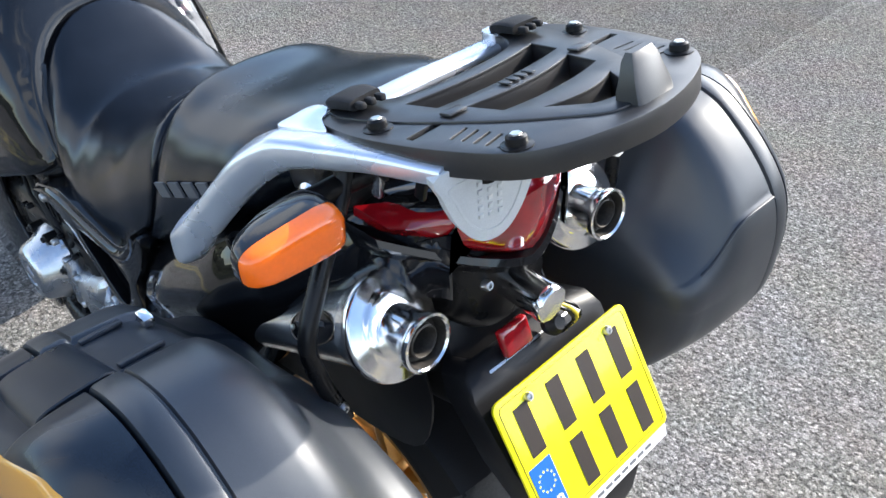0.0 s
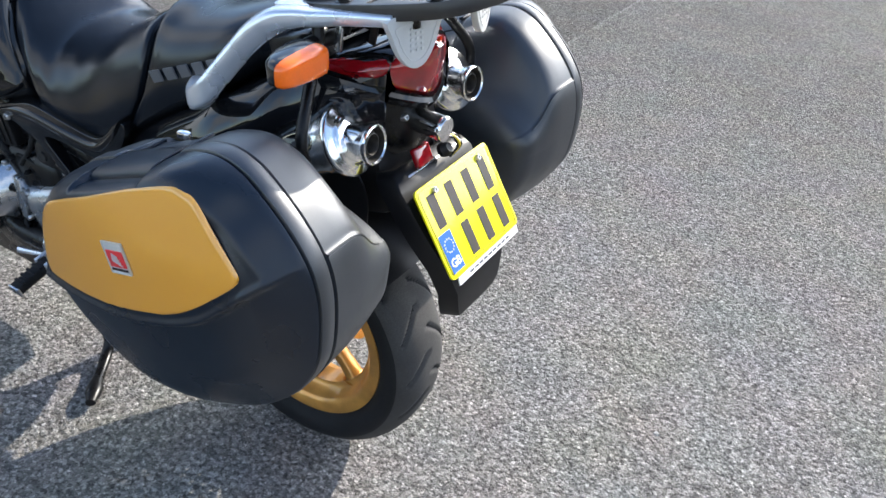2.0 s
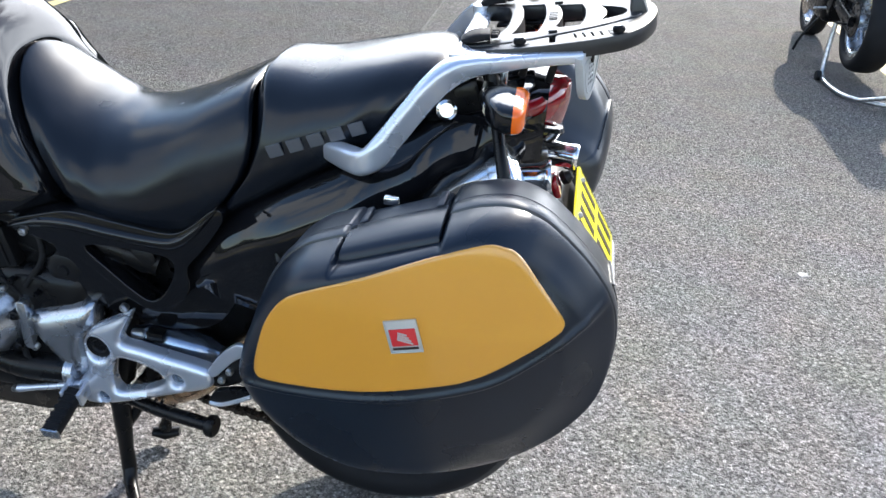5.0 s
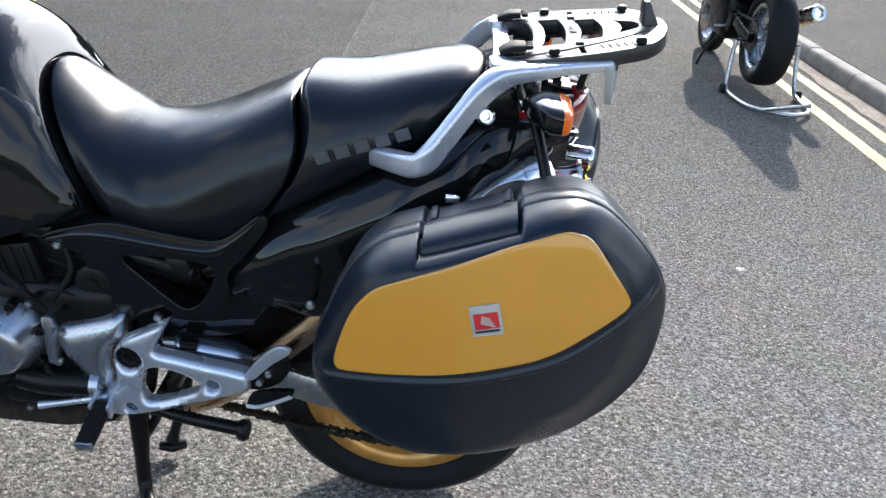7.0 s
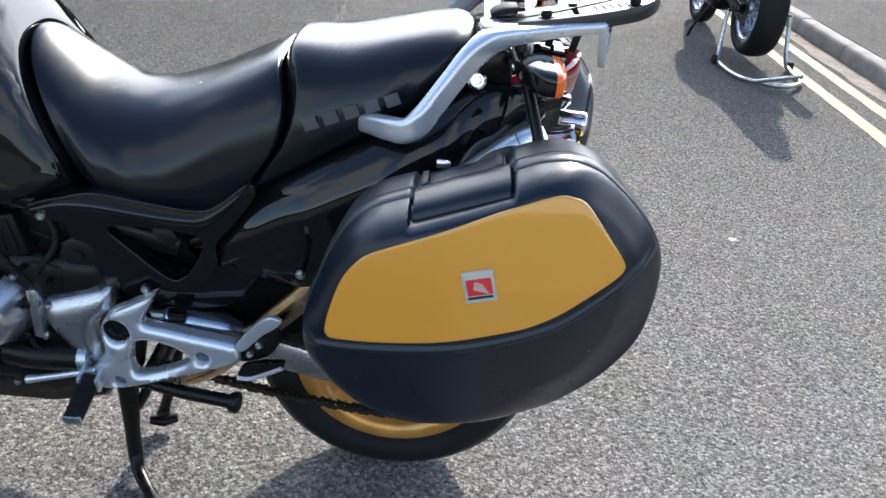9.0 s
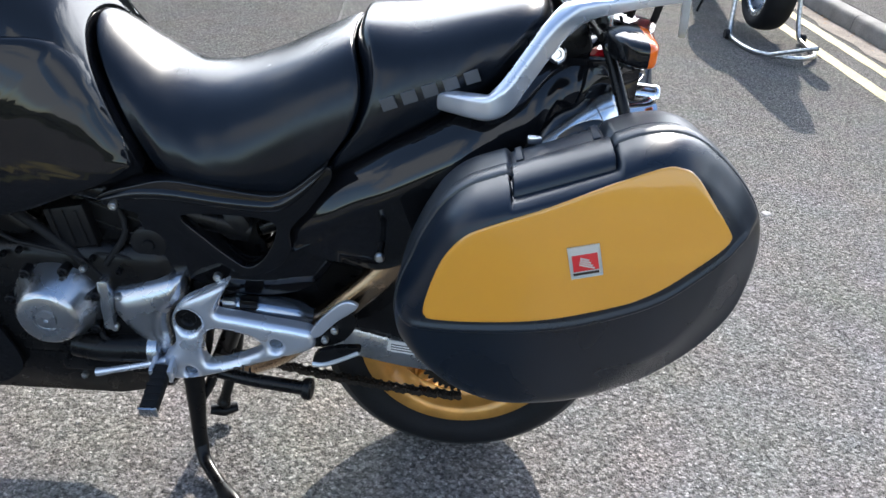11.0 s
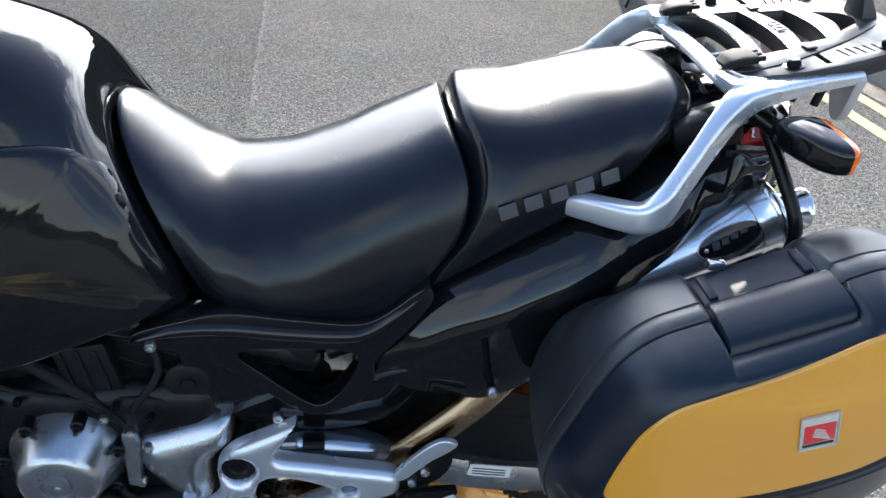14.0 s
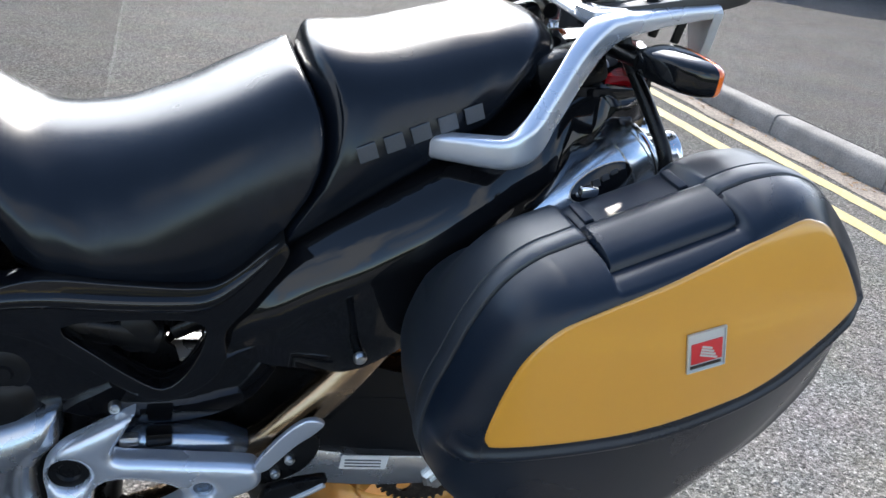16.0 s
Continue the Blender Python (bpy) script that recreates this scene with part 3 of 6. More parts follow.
# -- swingarm --
def arm(sgn):
    bm = bmesh.new()
    path = [(-0.47, sgn * 0.115, 0.395), (-0.30, sgn * 0.13, 0.372), (-0.12, sgn * 0.132, 0.330), (0.07, sgn * 0.130, 0.308)]
    tube(bm, spline(path, 5), at_steps([0.018, 0.017, 0.016, 0.014], 5), 12, 2.0, square=4.0)
    a = part("swingarm", bm, CAST_ALU, bike, "bare aluminium box-section swingarm")
    bm = bmesh.new()
    lathe(bm, [(0, 0), (0.022, 0), (0.022, 0.006), (0.016, 0.012), (0.010, 0.012), (0.010, 0.02), (0, 0.02)], (AXLE[0], sgn * 0.145, AXLE[2]), (0, sgn, 0), 6)
    part("axle_nut", bm, ZINC, a)
    if sgn < 0:
        bm = bmesh.new()
        box(bm, (-0.125, -0.1495, 0.352), (0.075, 0.002, 0.026), 0.0, pose(0, 0, 0, 0, 8, 0))
        lab = part("sticker", bm, PLATE_WHITE, a, "pale warning sticker")
        for i in range(3):
            bm = bmesh.new()
            box(bm, (-0.127, -0.1508, 0.345 + 0.006 * i), (0.058, 0.0012, 0.0022), 0.0, pose(0, 0, 0, 0, 8, 0))
            part("print_bar", bm, MARK_GREY, a)


mirrored(arm)
bm = bmesh.new()
box(bm, (-0.295, 0, 0.385), (0.08, 0.23, 0.06), 0.015)
part("swingarm_bridge", bm, CAST_ALU, bike)
bm = bmesh.new()
tube(bm, spline([(-0.40, -0.105, 0.455), (-0.25, -0.110, 0.470), (-0.05, -0.112, 0.452), (0.03, -0.112, 0.40)], 5), 0.02, 10, 0.35)
guard = part("chain_guard", bm, SATIN_BLACK, bike, "black plastic chain guard")
bm = bmesh.new()
plate(bm, [(p.x, p.y) for p in spline([(-0.39, 0.415), (-0.30, 0.395), (-0.16, 0.360), (-0.03, 0.335), (0.03, 0.345), (0.05, 0.40), (0.0, 0.47), (-0.15, 0.525), (-0.28, 0.520), (-0.38, 0.475)], 4, True)], [], 0.004, side_frame(-0.127), 0.001)
part("guard_side", bm, SATIN_BLACK, guard)
# hugger over the tyre
bm = bmesh.new()
loops = []
for i in range(17):
    a = radians(44 + i * 7.4)
    loops.append([(R2 * math.cos(a), y, AXLE[2] + R2 * math.sin(a)) for y, R2 in [(-0.090, 0.285), (-0.080, 0.325), (-0.04, 0.336), (0, 0.340), (0.04, 0.336), (0.080, 0.325), (0.090, 0.285),
                  (0.085, 0.285), (0.075, 0.321), (0, 0.335), (-0.075, 0.321), (-0.085, 0.285)]])
rings(bm, loops)
part("rear_hugger", bm, SATIN_BLACK, bike, "black plastic mudguard over the rear tyre")


# -- panniers --
CX, CZ = 0.115, 0.735
SEAM_Y = 0.425
LID_EDGE = [(-0.138, 0.662), (-0.131, 0.700), (-0.117, 0.738), (-0.103, 0.778), (-0.083, 0.818), (-0.062, 0.844), (-0.038, 0.862), (-0.013, 0.873), (0.012, 0.883), (0.060, 0.901), (0.105, 0.919), (0.150, 0.937), (0.184, 0.951), (0.222, 0.957),
            (0.255, 0.950), (0.284, 0.933), (0.329, 0.892), (0.362, 0.848), (0.377, 0.803), (0.379, 0.746), (0.370, 0.682), (0.345, 0.630), (0.308, 0.582), (0.251, 0.534), (0.180, 0.506), (0.091, 0.490), (0.019, 0.489), (-0.046, 0.516), (-0.091, 0.555), (-0.120, 0.592), (-0.136, 0.626)]
N_ROUND = 480


def radial(points, n=N_ROUND):
    """The closed outline as a radius for each of n even angles round the case's middle."""
    dense = spline([(x, z, 0) for x, z in points], 24, True)
    ang = np.array([math.atan2(p.y - CZ, p.x - CX) for p in dense])
    rad = np.array([math.hypot(p.y - CZ, p.x - CX) for p in dense])
    order = np.argsort(ang)
    want = np.linspace(-math.pi, math.pi, n, endpoint=False)
    return np.interp(want, ang[order], rad[order], period=2 * math.pi)


THETA = np.linspace(-math.pi, math.pi, N_ROUND, endpoint=False)
EDGE = radial(LID_EDGE)
CREASE = spline([(-0.16, 0.672, 0), (-0.125, 0.668, 0), (-0.087, 0.666, 0), (-0.005, 0.676, 0), (0.093, 0.692, 0), (0.172, 0.716, 0), (0.233, 0.743, 0), (0.281, 0.782, 0), (0.313, 0.812, 0), (0.349, 0.838, 0), (0.40, 0.868, 0)], 8)
HANDLE_FROM, HANDLE_TO = 0.015, 0.144


def smooth(a, b, v):
    t = max(0.0, min(1.0, (v - a) / (b - a)))
    return t * t * (3 - 2 * t)


def top_line(x):
    """Height of the seam along the straight stretch that carries the handle."""
    return 0.883 + 0.391 * (x - 0.012)


def in_handle(x, z):
    """1 inside the recess for the handle, 0 outside, with short ramps at its ends."""
    if z < CZ + 0.08:
        return 0.0
    return smooth(HANDLE_FROM - 0.0055, HANDLE_FROM - 0.001, x) * (1 - smooth(HANDLE_TO + 0.001, HANDLE_TO + 0.007, x))


def crease_z(x):
    """The crease across the lid, rising to the rear."""
    return float(np.interp(x, [p.x for p in CREASE], [p.y for p in CREASE]))


def face_depth(x, z, inset, th):
    """How far the lid's face stands out of the seam at a place that lies inset from its outline."""
    rear = (1 - smooth(0.75, 1.25, th)) * smooth(-1.5, -0.8, th)
    front = smooth(2.2, 2.9, abs(th))
    wide = 0.024 + 0.042 * rear + 0.014 * front + 0.020 * smooth(0.5, 1.2, -th) * (1 - smooth(2.2, 2.8, -th))
    p, q = 2.5 - 0.9 * rear, 2.3 - 0.9 * rear
    g = max(0.0, 1 - (1 - min(1.0, inset / wide)) ** p) ** (1 / q)
    d = 0.091 - 0.5 * (x - 0.1) ** 2 - 1.2 * max(0.0, z - 0.80) ** 2
    below = crease_z(x) - z
    d -= 0.24 * max(0.0, below) ** 1.05 + 0.0085 * smooth(0.001, 0.009, below)
    d += 0.0045 * math.exp(-((below + 0.004) / 0.006) ** 2)
    bead = 0.0042 * math.exp(-((inset - 0.030) / 0.008) ** 2) * (0.35 + 0.65 * rear) * smooth(-0.012, 0.004, -below)
    return d * g + bead


def build_case(sgn):
    case = new("pannier")
    case.parent = bike
    case["label"] = "hard black pannier with a gold panel on its lid"
    if sgn > 0:
        case.location = (-0.003, -0.018, -0.016)
    # lid
    bm = bmesh.new()
    loops = [[(CX + (r - 0.012) * math.cos(t), sgn * (SEAM_Y - 0.003), CZ + (r - 0.012) * math.sin(t)) for r, t in zip(EDGE, THETA)]]
    for f in [1.0, 0.998, 0.994, 0.989, 0.983, 0.976, 0.968, 0.959, 0.949, 0.938, 0.926, 0.913, 0.90, 0.886, 0.872, 0.858, 0.844, 0.83] + [0.815 - 0.0125 * i for i in range(63)]:
        ring = []
        for r, t in zip(EDGE, THETA):
            x, z = CX + f * r * math.cos(t), CZ + f * r * math.sin(t)
            d = face_depth(x, z, (1 - f) * r, t)
            cut = in_handle(x, z) * (1 - smooth(0.014, 0.018, top_line(x) - z))
            if cut:
                z -= 0.010 * cut * (1 - smooth(0.003, 0.016, top_line(x) - z))
                d = max(0.0, d - 0.012 * cut)
            ring.append((x, sgn * (SEAM_Y + d), z))
        loops.append(ring)
    rings(bm, loops)
    lid = part("lid", bm, CASE_LID, case, "blue-black moulded outer lid", 60)
    # gold panel
    border = spline([(x, z, 0) for x, z in [(-0.096, 0.703), (-0.088, 0.742), (-0.072, 0.789), (-0.046, 0.826), (-0.010, 0.848), (0.06, 0.879), (0.131, 0.911), (0.198, 0.935), (0.226, 0.934), (0.246, 0.924), (0.272, 0.893), (0.304, 0.851),
              (0.308, 0.837), (0.298, 0.823), (0.263, 0.792), (0.228, 0.764), (0.199, 0.747), (0.169, 0.735), (0.076, 0.708), (-0.004, 0.694), (-0.080, 0.685), (-0.093, 0.689)]], 6, True)
    px, pz = 0.105, 0.815
    bm = bmesh.new()
    loops = []
    for f, up in [(1.0, -0.004), (1.0, 0.0006), (0.994, 0.0018), (0.98, 0.0024), (0.95, 0.0025), (0.90, 0.0025), (0.83, 0.0025), (0.75, 0.0025), (0.65, 0.0025), (0.52, 0.0025), (0.4, 0.0025), (0.27, 0.0025), (0.14, 0.0025)]:
        ring = []
        for p in border:
            x, z = px + f * (p.x - px), pz + f * (p.y - pz)
            ring.append((x, sgn * (SEAM_Y + 0.091 - 0.5 * (x - 0.1) ** 2 - 1.2 * max(0.0, z - 0.80) ** 2 + 0.0008 + up), z))
        loops.append(ring)
    rings(bm, loops)
    panel = part("panel", bm, GOLD_PANEL, lid, "glossy bronze-gold painted panel", 40)
    # badge on the panel
    turn = pose(0, 0, 0, 0, -15, 0)
    bx, bz, by = 0.114, 0.808, SEAM_Y + 0.0945
    bm = bmesh.new()
    box(bm, (bx, sgn * by, bz), (0.041, 0.003, 0.047), 0.001, turn)
    badge = part("badge", bm, BADGE_SILVER, lid, "silver and red badge")
    bm = bmesh.new()
    plate(bm, [(-0.0213, -0.0243), (0.0213, -0.0243), (0.0213, 0.0243), (-0.0213, 0.0243)], [[(-0.0203, -0.0233), (0.0203, -0.0233), (0.0203, 0.0233), (-0.0203, 0.0233)]], 0.0028, Matrix.Translation((bx, sgn * by, bz)) @ turn @ side_frame(0.0, sgn), 0)
    part("badge_rim", bm, BADGE_SILVER, lid)
    bm = bmesh.new()
    box(bm, (bx + 0.0003, sgn * (by + 0.002), bz - 0.001), (0.034, 0.002, 0.025), 0.0005, turn)
    part("badge_field", bm, BADGE_RED, lid)
    for k in range(4):
        bm = bmesh.new()
        box(bm, (bx - 0.0015 * k + 0.003, sgn * (by + 0.0034), bz - 0.006 + 0.0035 * k), (0.021 - 0.003 * k, 0.001, 0.0022), 0.0, turn @ pose(0, 0, 0, 0, 24, 0))
        part("badge_mark", bm, BADGE_SILVER, lid)
    bm = bmesh.new()
    box(bm, (bx + 0.004, sgn * (by + 0.002), bz - 0.0175), (0.034, 0.0012, 0.003), 0.0, turn)
    part("badge_mark", bm, PLATE_BLACK, lid)
    # inner shell: a rim band at the seam, a groove, then scooped towards the silencer
    bm = bmesh.new()
    loops = []
    for y, grow, scoop, slim in [(0.4225, -0.012, 0.0, 0.0), (0.4215, -0.003, 0.0, 0.0), (0.4195, 0.0015, 0.0, 0.0), (0.415, 0.0030, 0.0, 0.0), (0.398, 0.0030, 0.0, 0.0), (0.394, 0.0015, 0.0, 0.0), (0.3925, -0.0032, 0.0, 0.0), (0.3905, -0.0032, 0.0, 0.0), (0.3885, 0.0, 0.0, 0.0), (0.36, -0.001, 0.001, 0.002), (0.335, -0.002, 0.003, 0.004),
                                (0.322, -0.003, 0.008, 0.005), (0.312, -0.004, 0.018, 0.006), (0.303, -0.005, 0.034, 0.007), (0.294, -0.006, 0.056, 0.009), (0.284, -0.007, 0.080, 0.011), (0.272, -0.009, 0.102, 0.013), (0.258, -0.011, 0.118, 0.016), (0.244, -0.013, 0.128, 0.020), (0.234, -0.017, 0.136, 0.026), (0.226, -0.026, 0.146, 0.036), (0.219, -0.042, 0.160, 0.050), (0.215, -0.07, 0.175, 0.075)]:
        ring = []
        for r, t in zip(EDGE, THETA):
            hollow = in_handle(CX + r * math.cos(t), CZ + r * math.sin(t)) * (0.013 if y > 0.30 else 0.008)
            r2 = r + grow - hollow
            if y < 0.39:
                r2 += 0.0032 * smooth(-1.5, -0.9, t) * (1 - smooth(0.405, 0.425, t))
            x, z = CX + r2 * math.cos(t), CZ + r2 * math.sin(t)
            if z > CZ:
                z = CZ + (z - CZ) * (1 - scoop / 0.225)
            else:
                z = CZ + (z - CZ) * (1 - slim * 2)
            x = CX + (x - CX) * (1 - slim * 1.2)
            ring.append((x, sgn * y, z))
        loops.append(ring)
    crest = [loop[int(np.argmin(abs(THETA - 0.412)))] for loop in loops[8:18]]
    rings(bm, loops)
    shell = part("shell", bm, CASE_SHELL, case, "grey-black textured inner shell", 42)
    bm = bmesh.new()
    box(bm, (0.3595, sgn * 0.407, 0.842), (0.009, 0.024, 0.011), 0.003, pose(0, 0, 0, 0, 35, 0))
    part("rim_tab", bm, CASE_SHELL, shell, "small worn tab on the rim")
    bm = bmesh.new()
    tube(bm, spline(crest, 4), 0.0019, 8)
    part("rib", bm, CASE_SHELL, shell, "thin raised rib across the rear")
    # handle bridging the seam in its recess, and the matt pad behind it
    bm = bmesh.new()
    loops = []
    arc = [(0.4705, -0.0165), (0.4690, -0.0100), (0.4640, -0.0045), (0.4550, -0.0012), (0.440, 0.0010), (0.42, 0.0022), (0.402, 0.0020), (0.3960, -0.0004)]
    for x, edge in ((HANDLE_FROM, -0.002), (HANDLE_FROM + 0.0012, 0.0), (0.05, 0.0006), (0.08, 0.0008), (0.11, 0.0006), (HANDLE_TO - 0.0012, 0.0), (HANDLE_TO, -0.002)):
        loops.append([(x, sgn * y, top_line(x) + dz + edge) for y, dz in arc] + [(x, sgn * (y - 0.006), top_line(x) + dz - 0.008) for y, dz in arc[::-1]])
    rings(bm, loops)
    handle = part("handle", bm, CASE_LID, case, "flush black lifting handle", 35)
    bm = bmesh.new()
    loops = []
    for x in (HANDLE_FROM + 0.003, HANDLE_FROM + 0.005, 0.05, 0.08, 0.11, HANDLE_TO - 0.005, HANDLE_TO - 0.003):
        low = 0.002 if x in (HANDLE_FROM + 0.003, HANDLE_TO - 0.003) else 0.0
        arc = [(0.394, -0.0065), (0.380, -0.0060), (0.355, -0.0075), (0.335, -0.012), (0.322, -0.020)]
        loops.append([(x, sgn * y, top_line(x) + dz - low) for y, dz in arc] + [(x, sgn * y, top_line(x) + dz - 0.012) for y, dz in arc[::-1]])
    rings(bm, loops)
    part("handle_pad", bm, PAD_BLACK, case, "grained matt black pad behind the handle", 35)
    for x in (HANDLE_FROM + 0.013, HANDLE_TO - 0.013):
        bm = bmesh.new()
        box(bm, (x, sgn * 0.366, top_line(x) - 0.0045), (0.011, 0.044, 0.006), 0.002, pose(0, 0, 0, 0, -21, 0))
        part("hinge_tab", bm, PAD_BLACK, case)
    bm = bmesh.new()
    box(bm, (0.052, sgn * 0.328, 0.893), (0.022, 0.012, 0.012), 0.003)
    part("lock", bm, CHROME, case, "small chrome lock")
    return case


mirrored(build_case)


# -- seats and tank --
def arch_loft(bm, secs, n=5, half=20, power=2.7, floor=0.02):
    """A saddle form: each section has a top point, a foot point and a half width."""
    tops = spline([(s[0], 0, s[1]) for s in secs], n)
    feet = spline([(s[2], 0, s[3]) for s in secs], n)
    wide = at_steps([s[4] for s in secs], n)
    pows = at_steps([s[5] if len(s) > 5 else power for s in secs], n)
    bows = at_steps([s[6] if len(s) > 6 else 0.0 for s in secs], n)
    loops = []
    for T, B, w, p, bow in zip(tops, feet, wide, pows, bows):
        ring = []
        for i in range(half + 1):
            a = math.pi * i / half
            c, q = math.cos(a), math.sin(a)
            y = -w * math.copysign(abs(c) ** (2 / p), c)
            h = abs(q) ** (2 / p)
            q3 = B + (T - B) * h
            ring.append((q3.x + bow * 4 * h * (1 - h) + bow * 0.6 * abs(y / w) ** 3 * h, y, q3.z))
        ring.append((B.x, w * 0.9, B.z - floor))
        ring.append((B.x, -w * 0.9, B.z - floor))
        loops.append(ring)
    rings(bm, loops)
    return bm


bm = bmesh.new()
arch_loft(bm, [(-0.690, 0.930, -0.580, 0.748, 0.150, 1.9), (-0.682, 0.943, -0.570, 0.735, 0.168, 1.95), (-0.62, 0.896, -0.525, 0.722, 0.188, 2.0), (-0.555, 0.855, -0.47, 0.716, 0.194, 2.15), (-0.48, 0.854, -0.42, 0.712, 0.194, 2.4),
               (-0.40, 0.878, -0.36, 0.708, 0.190, 2.8), (-0.32, 0.915, -0.315, 0.722, 0.188, 3.4, 0.01), (-0.255, 0.947, -0.288, 0.742, 0.184, 3.6, 0.03), (-0.242, 0.945, -0.283, 0.748, 0.174, 3.6, 0.03)])
rider_seat = part("rider_seat", bm, SEAT_VINYL, bike, "black vinyl rider seat, dished and slightly shiny", 70)
bm = bmesh.new()
arch_loft(bm, [(-0.237, 0.945, -0.279, 0.748, 0.166, 3.2, 0.032), (-0.226, 0.972, -0.272, 0.752, 0.178, 3.2, 0.034), (-0.205, 0.978, -0.255, 0.764, 0.184, 3.2, 0.025), (-0.13, 0.984, -0.20, 0.800, 0.184, 3.2), (-0.03, 1.010, -0.10, 0.862, 0.178, 3.0), (0.045, 1.026, -0.02, 0.914, 0.160, 2.8),
               (0.088, 1.018, 0.035, 0.955, 0.135, 2.5), (0.106, 0.985, 0.065, 0.960, 0.105, 2.3)])
pillion_seat = part("pillion_seat", bm, SEAT_VINYL, bike, "black vinyl pillion seat with a grey printed mark", 70)
# grey printed mark of five plain blocks on the pillion seat's side
for sgn in (-1, 1):
    for k in range(5):
        f = k / 4
        x = -0.172 + 0.132 * f
        bm = bmesh.new()
        box(bm, (x, sgn * (0.1845 - 0.011 * f), 0.877 + 0.050 * f), (0.024, 0.003, 0.021), 0.0, pose(0, 0, 0, -6 * sgn, -21, -4 * sgn))
        part("printed_block", bm, MARK_GREY, pillion_seat)

TANK = [(-0.694, 0.930, -0.592, 0.735, 0.150, 2.4), (-0.700, 0.952, -0.598, 0.725, 0.176, 2.5), (-0.735, 1.010, -0.66, 0.705, 0.200, 2.7), (-0.80, 1.040, -0.76, 0.690, 0.215, 2.8), (-0.90, 1.058, -0.88, 0.680, 0.235, 2.8),
        (-1.05, 1.060, -1.05, 0.680, 0.245, 2.7), (-1.20, 1.010, -1.18, 0.700, 0.22, 2.5), (-1.26, 0.93, -1.24, 0.74, 0.16, 2.3)]
bm = bmesh.new()
arch_loft(bm, TANK, n=6, half=28)
tank = part("fuel_tank", bm, GLOSS_BLACK, bike, "glossy black fuel tank", 70)

# -- body panels --
def tank_side(x, z):
    """Half the tank's width at a place of its side."""
    best = None
    for i in range(701):
        f = i / 100
        k, t = min(int(f), len(TANK) - 2), f - min(int(f), len(TANK) - 2)
        tx, tz, bx, bz, w, p = (a + (b - a) * t for a, b in zip(TANK[k], TANK[k + 1]))
        h = max(0.0, min(0.999, (z - bz) / (tz - bz)))
        off = abs(bx + (tx - bx) * h - x)
        if best is None or off < best[0]:
            best = (off, w * (1 - h ** p) ** (1 / p))
    return best[1]


